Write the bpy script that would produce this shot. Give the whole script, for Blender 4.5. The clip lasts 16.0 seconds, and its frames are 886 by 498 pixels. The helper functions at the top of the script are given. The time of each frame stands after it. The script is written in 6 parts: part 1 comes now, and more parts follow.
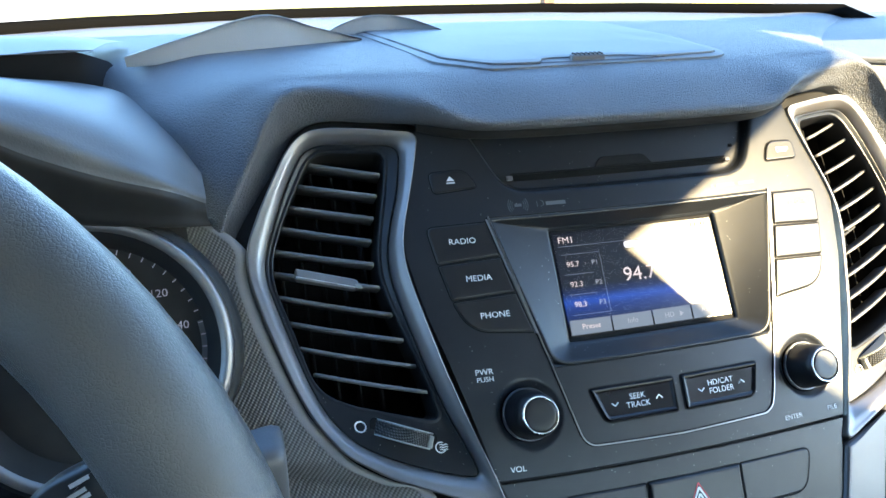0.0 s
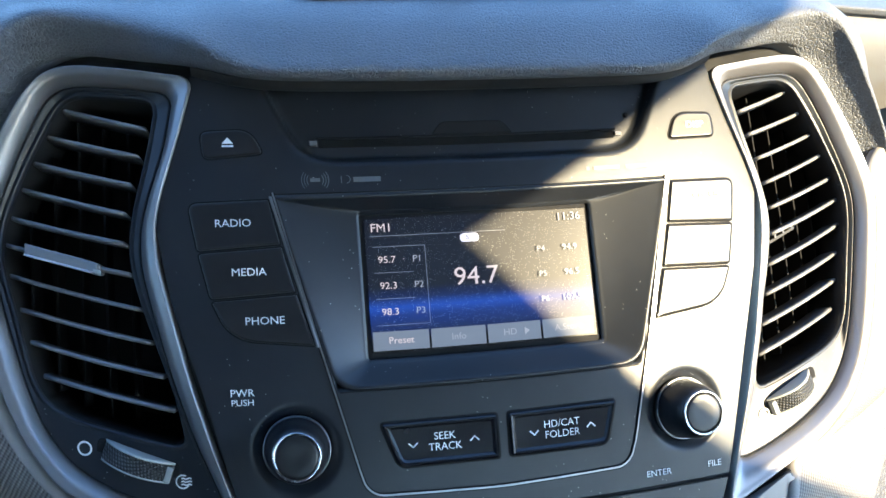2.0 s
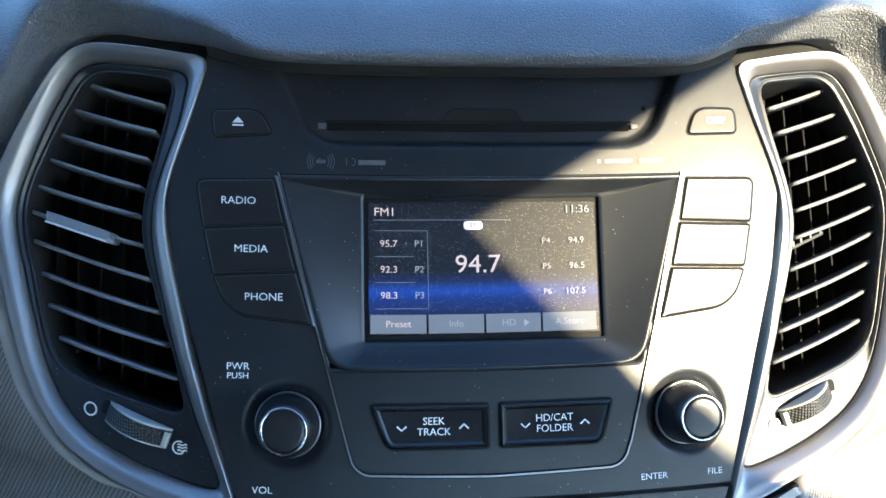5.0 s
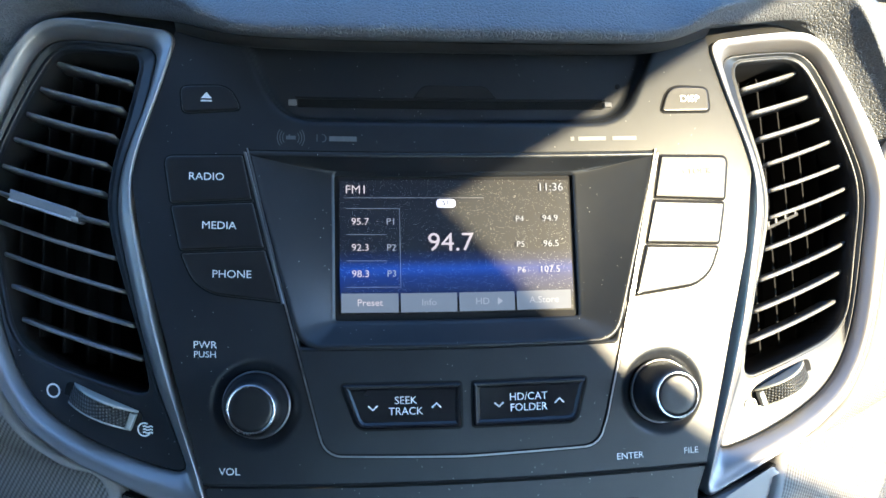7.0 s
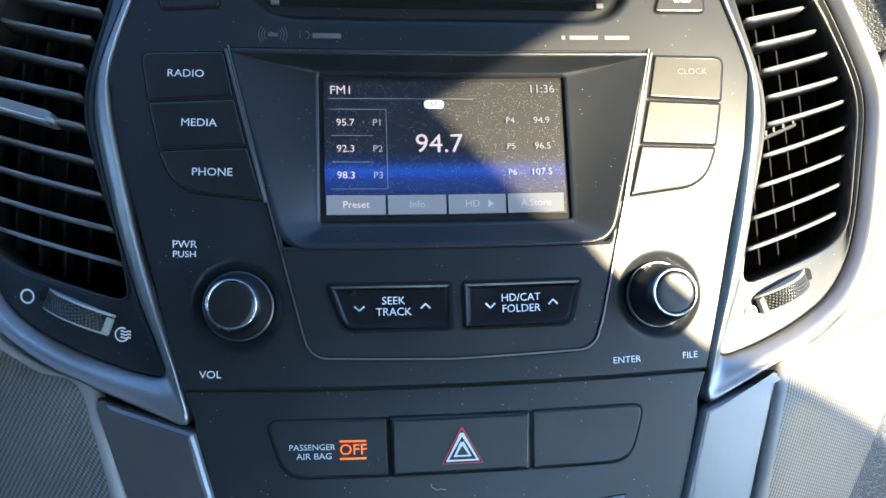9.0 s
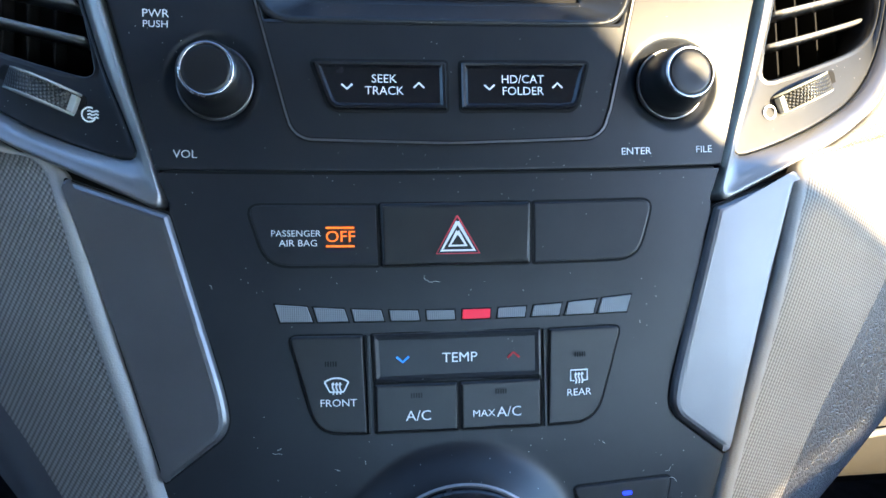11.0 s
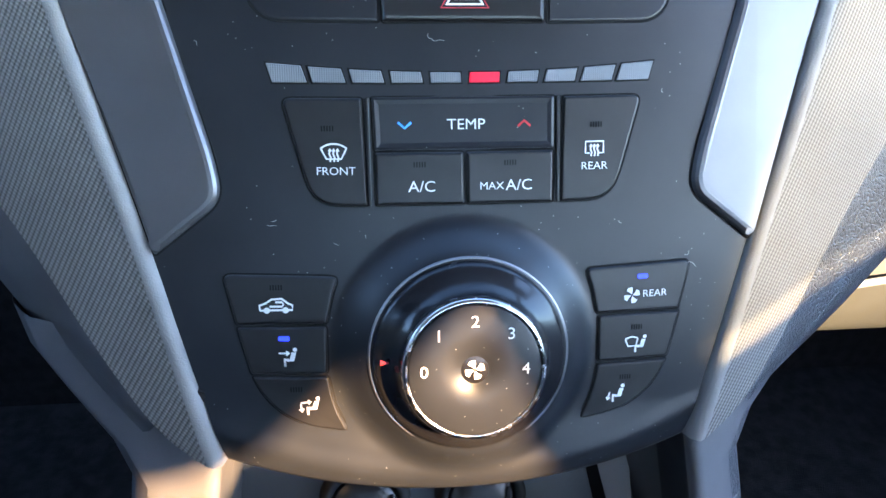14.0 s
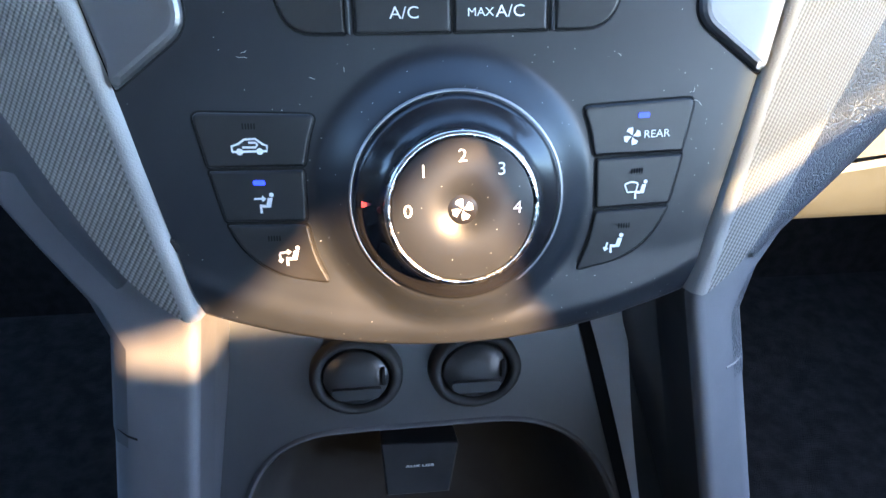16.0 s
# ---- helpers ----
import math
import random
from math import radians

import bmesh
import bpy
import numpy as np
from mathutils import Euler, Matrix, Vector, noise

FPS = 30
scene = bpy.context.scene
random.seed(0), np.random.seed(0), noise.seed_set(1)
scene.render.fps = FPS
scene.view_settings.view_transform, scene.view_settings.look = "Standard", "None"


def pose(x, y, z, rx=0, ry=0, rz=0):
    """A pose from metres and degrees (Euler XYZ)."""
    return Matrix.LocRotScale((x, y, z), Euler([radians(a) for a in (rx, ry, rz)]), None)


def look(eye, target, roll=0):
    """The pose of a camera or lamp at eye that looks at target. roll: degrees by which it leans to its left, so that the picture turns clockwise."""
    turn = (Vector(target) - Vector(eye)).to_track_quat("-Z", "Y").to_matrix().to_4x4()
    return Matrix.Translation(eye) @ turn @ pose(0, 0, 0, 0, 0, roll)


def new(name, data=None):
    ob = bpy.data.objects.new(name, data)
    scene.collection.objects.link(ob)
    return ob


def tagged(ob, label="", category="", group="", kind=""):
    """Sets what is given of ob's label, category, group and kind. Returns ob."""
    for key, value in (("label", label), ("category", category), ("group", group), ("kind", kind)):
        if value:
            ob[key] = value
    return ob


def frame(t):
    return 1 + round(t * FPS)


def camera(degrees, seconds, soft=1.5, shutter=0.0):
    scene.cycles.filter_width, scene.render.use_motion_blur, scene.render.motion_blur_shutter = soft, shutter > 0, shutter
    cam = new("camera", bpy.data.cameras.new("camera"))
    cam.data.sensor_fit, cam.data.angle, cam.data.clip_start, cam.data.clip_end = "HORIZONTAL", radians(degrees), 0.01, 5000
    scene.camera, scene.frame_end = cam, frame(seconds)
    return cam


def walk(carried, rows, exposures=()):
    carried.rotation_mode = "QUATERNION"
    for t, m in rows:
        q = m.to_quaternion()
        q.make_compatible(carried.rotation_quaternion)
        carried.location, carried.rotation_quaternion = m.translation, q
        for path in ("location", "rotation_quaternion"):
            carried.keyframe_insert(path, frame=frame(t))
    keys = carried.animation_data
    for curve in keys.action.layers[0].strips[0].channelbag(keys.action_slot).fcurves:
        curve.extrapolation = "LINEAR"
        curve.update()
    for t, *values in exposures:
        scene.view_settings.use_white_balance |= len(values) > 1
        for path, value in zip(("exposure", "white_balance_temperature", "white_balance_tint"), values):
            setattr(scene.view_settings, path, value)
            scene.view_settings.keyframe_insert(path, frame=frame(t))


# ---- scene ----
cam = camera(60.0, 16.0)
ROWS = [
    (0, -0.2184, 0.1892, 1.2777, 70.54, 0.81, -16.44),
    (0.5, -0.1779, 0.1935, 1.2788, 69.14, 0.13, -17.46),
    (1, -0.1406, 0.2168, 1.2768, 67.67, -0.97, -15.95),
    (1.5, -0.1093, 0.2390, 1.2764, 66.29, -1.60, -13.60),
    (2, -0.0783, 0.2523, 1.2694, 65.50, -1.32, -11.26),
    (2.5, -0.0591, 0.2546, 1.2697, 65.12, -0.82, -8.80),
    (3, -0.0520, 0.2532, 1.2692, 64.88, -0.68, -6.90),
    (5.5, -0.0477, 0.2464, 1.2665, 64.81, -1.65, -5.02),
    (6, -0.0459, 0.2460, 1.2624, 65.32, -1.65, -5.33),
    (6.5, -0.0393, 0.2451, 1.2580, 65.57, -1.61, -5.67),
    (7, -0.0418, 0.2440, 1.2520, 65.90, -1.93, -6.06),
    (7.5, -0.0392, 0.2433, 1.2394, 66.11, -2.01, -6.39),
    (8, -0.0400, 0.2381, 1.2330, 66.96, -1.66, -6.26),
    (10.5, -0.0346, 0.2316, 1.1508, 64.88, -1.51, -6.95),
    (11, -0.0358, 0.2283, 1.1381, 63.55, -1.92, -6.53),
    (11.5, -0.0390, 0.2337, 1.1252, 62.15, -1.99, -6.41),
    (12, -0.0352, 0.2337, 1.1125, 60.57, -1.99, -6.44),
    (12.5, -0.0340, 0.2316, 1.1002, 59.40, -2.02, -6.53),
    (13, -0.0317, 0.2255, 1.0917, 58.04, -1.60, -6.53),
    (13.5, -0.0325, 0.2222, 1.0867, 57.44, -1.44, -6.01),
    (14, -0.0331, 0.2195, 1.0828, 57.50, -1.67, -5.79),
    (14.5, -0.0301, 0.2170, 1.0792, 57.40, -1.44, -5.68),
    (15, -0.0307, 0.2148, 1.0747, 56.75, -1.68, -5.74),
    (15.5, -0.0337, 0.2166, 1.0650, 54.92, -1.53, -5.43),
    (16, -0.0271, 0.2166, 1.0491, 52.25, -1.14, -5.89),
]
walk(cam, [(t, pose(x, y, z, rx, ry, rz)) for t, x, y, z, rx, ry, rz in ROWS], [(0.0, 3.32, 6200, 4), (1.5, 3.1, 5800, 5), (6.0, 3.08, 5550, 4), (8.0, 3.1, 5500, 4), (10.5, 3.35, 5850, 6), (11.0, 3.45, 6050, 7), (12.5, 3.86, 6500, 9), (13.5, 3.98, 6500, 10), (16.0, 4.32, 6400, 8)])

# ---- daylight ----
SUN_AZ, SUN_EL = 38.0, 27.0          # degrees from straight behind towards the passenger's side; height
world = bpy.data.worlds.new("world")
scene.world = world
world.use_nodes = True
wn, wl = world.node_tree.nodes, world.node_tree.links
sky = wn.new("ShaderNodeTexSky")
sky.sky_type, sky.sun_disc = "NISHITA", False
sky.sun_elevation = radians(SUN_EL)
sky.sun_rotation = radians(180 - SUN_AZ)
sky.ozone_density, sky.dust_density = 4.0, 0.3
wl.new(sky.outputs[0], wn["Background"].inputs[0])
wn["Background"].inputs[1].default_value = 0.15
TO_SUN = Vector((math.sin(radians(SUN_AZ)) * math.cos(radians(SUN_EL)), -math.cos(radians(SUN_AZ)) * math.cos(radians(SUN_EL)), math.sin(radians(SUN_EL))))
sun_data = bpy.data.lights.new("sun", "SUN")
sun_data.energy, sun_data.angle, sun_data.color = 3.6, radians(0.5), (1.0, 0.745, 0.42)
sun = new("sun", sun_data)
sun.matrix_world = look(TO_SUN * 20, (0, 0, 0))


# ---- materials ----
def material(name, color, rough=0.5, metal=0.0, spec=0.5, coat=0.0, emit=None, power=0.0):
    m = bpy.data.materials.new(name)
    m.use_nodes = True
    b = m.node_tree.nodes["Principled BSDF"]
    b.inputs["Base Color"].default_value = (*color, 1)
    b.inputs["Roughness"].default_value = rough
    b.inputs["Metallic"].default_value = metal
    b.inputs["Specular IOR Level"].default_value = spec
    b.inputs["Coat Weight"].default_value = coat
    if emit:
        b.inputs["Emission Color"].default_value = (*emit, 1)
        b.inputs["Emission Strength"].default_value = power
    return m


def nodes_of(m):
    t = m.node_tree
    return t.nodes, t.links, t.nodes["Principled BSDF"]


def mottle(m, scale, low, high, detail=4.0, target="Base Color", coords="Object"):
    """Cloudy change between two colours (or two roughness values) at one scale."""
    n, l, b = nodes_of(m)
    tc, tex, ramp = n.new("ShaderNodeTexCoord"), n.new("ShaderNodeTexNoise"), n.new("ShaderNodeValToRGB")
    tex.inputs["Scale"].default_value, tex.inputs["Detail"].default_value = scale, detail
    ramp.color_ramp.elements[0].position, ramp.color_ramp.elements[1].position = 0.35, 0.65
    lo, hi = ((low,) * 3, (high,) * 3) if isinstance(low, float) else (low, high)
    ramp.color_ramp.elements[0].color, ramp.color_ramp.elements[1].color = (*lo, 1), (*hi, 1)
    l.new(tc.outputs[coords], tex.inputs["Vector"])
    l.new(tex.outputs["Fac"], ramp.inputs["Fac"])
    l.new(ramp.outputs["Color"], b.inputs[target])
    return m


def relief(m, height_socket_maker, strength, distance):
    n, l, b = nodes_of(m)
    bump = n.new("ShaderNodeBump")
    bump.inputs["Strength"].default_value, bump.inputs["Distance"].default_value = strength, distance
    l.new(height_socket_maker(n, l), bump.inputs["Height"])
    l.new(bump.outputs["Normal"], b.inputs["Normal"])
    return m


def grain(scale, detail=2.0):
    def make(n, l):
        tc, tex = n.new("ShaderNodeTexCoord"), n.new("ShaderNodeTexNoise")
        tex.inputs["Scale"].default_value, tex.inputs["Detail"].default_value = scale, detail
        l.new(tc.outputs["Object"], tex.inputs["Vector"])
        return tex.outputs["Fac"]
    return make


def pebbles(scale):
    def make(n, l):
        tc, tex, warp, mix = n.new("ShaderNodeTexCoord"), n.new("ShaderNodeTexVoronoi"), n.new("ShaderNodeTexNoise"), n.new("ShaderNodeMixRGB")
        tex.feature = "DISTANCE_TO_EDGE"
        rng = n.new("ShaderNodeMapRange")
        rng.inputs["From Max"].default_value = 0.2
        rng.interpolation_type = "SMOOTHSTEP"
        tex.inputs["Scale"].default_value, warp.inputs["Scale"].default_value = scale, scale * 0.6
        mix.inputs["Fac"].default_value = 0.0012
        l.new(tc.outputs["Object"], warp.inputs["Vector"])
        l.new(tc.outputs["Object"], mix.inputs["Color1"])
        l.new(warp.outputs["Color"], mix.inputs["Color2"])
        l.new(mix.outputs["Color"], tex.inputs["Vector"])
        l.new(tex.outputs["Distance"], rng.inputs["Value"])
        return rng.outputs["Result"]
    return make


def ribs(scale, tilt, wobble=0.6):
    """Fine weave ribs that run at a slant."""
    def make(n, l):
        tc, mp, tex, cross = n.new("ShaderNodeTexCoord"), n.new("ShaderNodeMapping"), n.new("ShaderNodeTexWave"), n.new("ShaderNodeTexWave")
        mp.inputs["Rotation"].default_value = (0, radians(tilt), 0)
        for w, s in ((tex, scale), (cross, scale * 1.3)):
            w.inputs["Scale"].default_value, w.inputs["Distortion"].default_value = s, wobble
            w.inputs["Detail"].default_value, w.inputs["Detail Scale"].default_value = 1.0, 0.4
        tex.bands_direction, cross.bands_direction = "Z", "X"
        mx = n.new("ShaderNodeMixRGB")
        mx.inputs["Fac"].default_value = 0.26
        l.new(tc.outputs["Object"], mp.inputs["Vector"])
        l.new(mp.outputs["Vector"], tex.inputs["Vector"])
        l.new(mp.outputs["Vector"], cross.inputs["Vector"])
        l.new(tex.outputs["Color"], mx.inputs["Color1"])
        l.new(cross.outputs["Color"], mx.inputs["Color2"])
        return mx.outputs["Color"]
    return make


def knurl(scale):
    """Small raised squares in rows."""
    def make(n, l):
        tc, mul = n.new("ShaderNodeTexCoord"), n.new("ShaderNodeMath")
        mul.operation = "MULTIPLY"
        for i, axis in enumerate("XZ"):
            w = n.new("ShaderNodeTexWave")
            w.bands_direction, w.inputs["Scale"].default_value = axis, scale
            l.new(tc.outputs["Object"], w.inputs["Vector"])
            l.new(w.outputs["Fac"], mul.inputs[i])
        return mul.outputs[0]
    return make


def flecks(m, scale, size, tone, amount):
    """Dust flecks: rare small pale specks over the base colour and roughness."""
    n, l, b = nodes_of(m)
    tc, tex, cmp_, mask, gate, both, mix = (n.new("ShaderNodeTexCoord"), n.new("ShaderNodeTexVoronoi"), n.new("ShaderNodeMath"), n.new("ShaderNodeTexNoise"),
                                            n.new("ShaderNodeMath"), n.new("ShaderNodeMath"), n.new("ShaderNodeMixRGB"))
    tex.inputs["Scale"].default_value, mask.inputs["Scale"].default_value = scale, scale * 0.13
    cmp_.operation, cmp_.inputs[1].default_value = "LESS_THAN", size
    gate.operation, gate.inputs[1].default_value = "GREATER_THAN", amount
    both.operation = "MULTIPLY"
    old = b.inputs["Base Color"].links[0].from_socket if b.inputs["Base Color"].links else None
    l.new(tc.outputs["Object"], tex.inputs["Vector"])
    l.new(tc.outputs["Object"], mask.inputs["Vector"])
    l.new(tex.outputs["Distance"], cmp_.inputs[0])
    l.new(mask.outputs["Fac"], gate.inputs[0])
    l.new(cmp_.outputs[0], both.inputs[0])
    l.new(gate.outputs[0], both.inputs[1])
    l.new(both.outputs[0], mix.inputs["Fac"])
    if old:
        l.new(old, mix.inputs["Color1"])
    else:
        mix.inputs["Color1"].default_value = b.inputs["Base Color"].default_value
    mix.inputs["Color2"].default_value = (*tone, 1)
    l.new(mix.outputs["Color"], b.inputs["Base Color"])
    return m


FACE = flecks(relief(mottle(material("soft_black_plastic", (0.0145, 0.0165, 0.0205), 0.35, spec=0.44), 35.0, (0.012, 0.014, 0.018), (0.017, 0.019, 0.023)), grain(3600.0), 0.14, 0.0003), 330.0, 0.065, (0.30, 0.295, 0.28), 0.50)
BUTTON = relief(mottle(material("button_black_plastic", (0.012, 0.012, 0.013), 0.36, spec=0.5), 60.0, (0.010, 0.010, 0.011), (0.014, 0.014, 0.015)), grain(3200.0), 0.1, 0.0003)
GLOSS = mottle(material("gloss_black_plastic", (0.010, 0.010, 0.012), 0.20, spec=0.4), 40.0, 0.17, 0.28, target="Roughness")
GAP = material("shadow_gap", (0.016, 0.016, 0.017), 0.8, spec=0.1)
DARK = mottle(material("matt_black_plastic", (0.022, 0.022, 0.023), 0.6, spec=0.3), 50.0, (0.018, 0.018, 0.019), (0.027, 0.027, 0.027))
SILVER = relief(mottle(material("satin_silver_paint", (0.29, 0.28, 0.28), 0.44, metal=0.8), 30.0, (0.275, 0.265, 0.265), (0.305, 0.295, 0.295)), grain(3500.0), 0.06, 0.0003)
STRIP = relief(mottle(material("dark_satin_silver_paint", (0.155, 0.151, 0.156), 0.38, metal=0.7), 30.0, (0.147, 0.143, 0.148), (0.163, 0.159, 0.164)), grain(3500.0), 0.06, 0.0003)
TRIM = material("bright_silver_line", (0.29, 0.29, 0.30), 0.28, metal=0.9)
CHROME = mottle(material("chrome", (0.62, 0.62, 0.63), 0.14, metal=1.0), 300.0, 0.08, 0.30, target="Roughness")
LEATHER = relief(mottle(material("grained_dash_vinyl", (0.11, 0.114, 0.123), 0.48, spec=0.34), 14.0, (0.102, 0.108, 0.119), (0.118, 0.124, 0.137)), pebbles(600.0), 0.6, 0.0008)
KNEE = relief(mottle(material("dark_grained_vinyl", (0.062, 0.065, 0.074), 0.38, spec=0.5), 14.0, (0.056, 0.059, 0.067), (0.069, 0.072, 0.082)), pebbles(520.0), 0.5, 0.0008)
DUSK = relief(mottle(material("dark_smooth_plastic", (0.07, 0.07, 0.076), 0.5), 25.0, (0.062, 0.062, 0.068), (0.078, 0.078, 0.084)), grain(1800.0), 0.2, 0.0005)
SMOOTHV = relief(mottle(material("smooth_dash_vinyl", (0.11, 0.115, 0.125), 0.48, spec=0.36), 14.0, (0.10, 0.106, 0.115), (0.12, 0.125, 0.135)), grain(900.0), 0.25, 0.0006)
FABRIC = relief(mottle(material("ribbed_grey_trim", (0.25, 0.232, 0.212), 0.62, spec=0.35), 22.0, (0.232, 0.215, 0.197), (0.27, 0.25, 0.23)), ribs(185.0, 60.0, 0.04), 0.6, 0.0007)


def groove_shade(m, maker, dark):
    """Darkens a material in its grooves: their shade is put into the colour."""
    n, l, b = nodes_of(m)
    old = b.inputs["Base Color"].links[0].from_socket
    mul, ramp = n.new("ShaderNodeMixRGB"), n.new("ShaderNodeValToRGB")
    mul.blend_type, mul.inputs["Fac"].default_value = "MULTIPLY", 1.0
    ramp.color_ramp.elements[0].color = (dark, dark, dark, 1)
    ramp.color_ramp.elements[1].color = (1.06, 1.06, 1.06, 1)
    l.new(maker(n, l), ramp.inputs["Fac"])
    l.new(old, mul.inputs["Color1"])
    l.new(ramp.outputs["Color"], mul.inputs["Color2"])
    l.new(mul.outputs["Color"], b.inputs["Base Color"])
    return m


# Groove shade painted into the trim makes its ribs stand out.
FABRIC = groove_shade(FABRIC, ribs(185.0, 60.0, 0.04), 0.38)
EDGE_T = relief(mottle(material("smooth_grey_trim_edge", (0.24, 0.228, 0.22), 0.55), 40.0, (0.22, 0.21, 0.202), (0.26, 0.247, 0.238)), grain(1500.0), 0.3, 0.0005)
GREYP = relief(mottle(material("grey_console_plastic", (0.125, 0.124, 0.132), 0.46), 30.0, (0.115, 0.114, 0.122), (0.137, 0.136, 0.144)), grain(1800.0), 0.2, 0.0005)
PRINT = material("white_print", (0.8, 0.8, 0.8), 0.5)
PALE = material("grey_print", (0.11, 0.115, 0.12), 0.5)
BLUE_ON = material("blue_lamp_lit", (0.02, 0.02, 0.3), 0.4, emit=(0.012, 0.03, 1.0), power=0.32)


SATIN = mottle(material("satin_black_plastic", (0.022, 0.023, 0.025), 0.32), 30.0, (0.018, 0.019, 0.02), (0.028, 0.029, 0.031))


# ---- building helpers ----
def part(name, bm, mat, parent=None, label="", smooth=False):
    me = bpy.data.meshes.new(name)
    bmesh.ops.recalc_face_normals(bm, faces=bm.faces)
    bm.to_mesh(me)
    bm.free()
    for p in me.polygons:
        p.use_smooth = smooth
    me.materials.append(mat)
    ob = new(name, me)
    ob.parent = parent
    return tagged(ob, label)


def thing(name, label, category, group="", kind=""):
    return tagged(new(name), label, category, group, kind)


# The centre stack bows: PROF gives how far forward it lies at a height, BOW how it falls back to the sides.
PROF = (-0.1606, 0.5665, 0.5155, 0.4799)
CX, K2, EDGE = 0.4, 1.2, 0.11


def prof(z):
    return float(np.polyval(PROF, z - 1.03))


def bow(x):
    return CX * x * x + K2 * max(0.0, abs(x) - EDGE) ** 2


_z = np.linspace(0.68, 1.36, 1361)
_y = np.polyval(PROF, _z - 1.03)
_v = np.concatenate([[0], np.cumsum(np.hypot(np.diff(_z), np.diff(_y)))])
_v -= np.interp(1.03, _z, _v)


def W(u, v, w=0.0):
    """A place on the stack: u to the right, v up along its face, w out of it."""
    z = float(np.interp(v, _v, _z))
    dz = (prof(z + 1e-4) - prof(z - 1e-4)) / 2e-4
    n = 1 / math.hypot(1, dz)
    return Vector((u, prof(z) + bow(u) - w * n, z + w * n * dz))


def rounded(pts, r, n=5):
    """The outline with its corners rounded; r is one radius or one for each corner."""
    out, k = [], len(pts)
    rs = [r] * k if isinstance(r, (int, float)) else r
    for i in range(k):
        a, b, c = Vector(pts[i - 1]), Vector(pts[i]), Vector(pts[(i + 1) % k])
        da, dc = (a - b), (c - b)
        rr = min(rs[i], da.length * 0.49, dc.length * 0.49)
        if rr < 1e-6:
            out.append((b.x, b.y))
            continue
        p, q = b + da.normalized() * rr, b + dc.normalized() * rr
        for j in range(n + 1):
            t = j / n
            s = p * (1 - t) ** 2 + b * 2 * t * (1 - t) + q * t * t
            out.append((s.x, s.y))
    return out


def area(pts):
    return sum(pts[i - 1][0] * pts[i][1] - pts[i][0] * pts[i - 1][1] for i in range(len(pts))) / 2


def inset(pts, d):
    """The outline moved inwards by d (outwards: minus)."""
    k, s = len(pts), 1 if area(pts) > 0 else -1
    out = []
    for i in range(k):
        a, b, c = Vector(pts[i - 1]), Vector(pts[i]), Vector(pts[(i + 1) % k])
        e, f = (b - a), (c - b)
        e = e.normalized() if e.length > 1e-9 else f.normalized()
        f = f.normalized() if f.length > 1e-9 else e
        n1, n2 = Vector((-e.y, e.x)) * s, Vector((-f.y, f.x)) * s
        m = n1 + n2
        m = m / max(m.dot(n1), 0.5) if m.length > 1e-6 else n1
        out.append((b.x + m.x * d, b.y + m.y * d))
    return out


def dense(pts, step=0.006, closed=True):
    """The outline with points added along its long sides."""
    out = []
    k = len(pts)
    for i in range(k if closed else k - 1):
        a, b = pts[i], pts[(i + 1) % k]
        n = max(1, int(math.hypot(b[0] - a[0], b[1] - a[1]) / step))
        out += [(a[0] + (b[0] - a[0]) * j / n, a[1] + (b[1] - a[1]) * j / n) for j in range(n)]
    return out if closed else out + [pts[-1]]


def bar(u0, u1, v0, v1, w0, w1, bevel=0.0002, lift=0.0):
    """A long thin piece that follows the bow of the face."""
    n = max(2, int(abs(u1 - u0) / 0.005))
    rings = []
    for i in range(n + 1):
        u = u0 + (u1 - u0) * i / n
        rings.append([(u, v0, w0), (u, v0, w1 - bevel), (u, v0 + bevel, w1), (u, v1 - bevel, w1 + lift), (u, v1, w1 - bevel), (u, v1, w0)])
    return loft(rings, cap=True, bottom=True)


def mirror(pts):
    return [(-x, y) for x, y in reversed(pts)]


def loft(rings, cap=True, closed=True, bottom=False, place=W):
    """A skin over rings of (u, v, w)."""
    bm = bmesh.new()
    rows = [[bm.verts.new(place(*p)) for p in ring] for ring in rings]
    k = len(rows[0])
    for a, b in zip(rows, rows[1:]):
        for i in range(k if closed else k - 1):
            j = (i + 1) % k
            bm.faces.new((a[i], a[j], b[j], b[i]))
    if cap:
        bm.faces.new(rows[-1])
    if bottom:
        bm.faces.new(list(reversed(rows[0])))
    return bm


def slab(outline, w0, w1, bevel=0.0006, steps=2):
    """A flat piece on the stack's face with softened edges."""
    rings = [[(x, y, w0) for x, y in outline]]
    for j in range(steps + 1):
        a = math.pi / 2 * j / steps
        ring = inset(outline, bevel * (1 - math.cos(a)))
        rings.append([(x, y, w1 - bevel + bevel * math.sin(a)) for x, y in ring])
    return loft(rings)


def collar(outer, inner, w_out, w_in, base=None):
    """A band between two outlines of as many points."""
    rings = []
    if base is not None:
        rings.append([(x, y, base) for x, y in outer])
    rings += [[(x, y, w_out) for x, y in outer], [(x, y, w_in) for x, y in inner]]
    return loft(rings, cap=False)


def circle(u, v, r, n=40, squash=1.0, start=0.0):
    return [(u + r * math.cos(start + 2 * math.pi * i / n), v + r * squash * math.sin(start + 2 * math.pi * i / n)) for i in range(n)]


def spun(u, v, profile, n=48):
    """A turned piece on the face: profile of (radius, height)."""
    rings = [[(x, y, h) for x, y in circle(u, v, max(r, 1e-5), n)] for r, h in profile]
    return loft(rings)


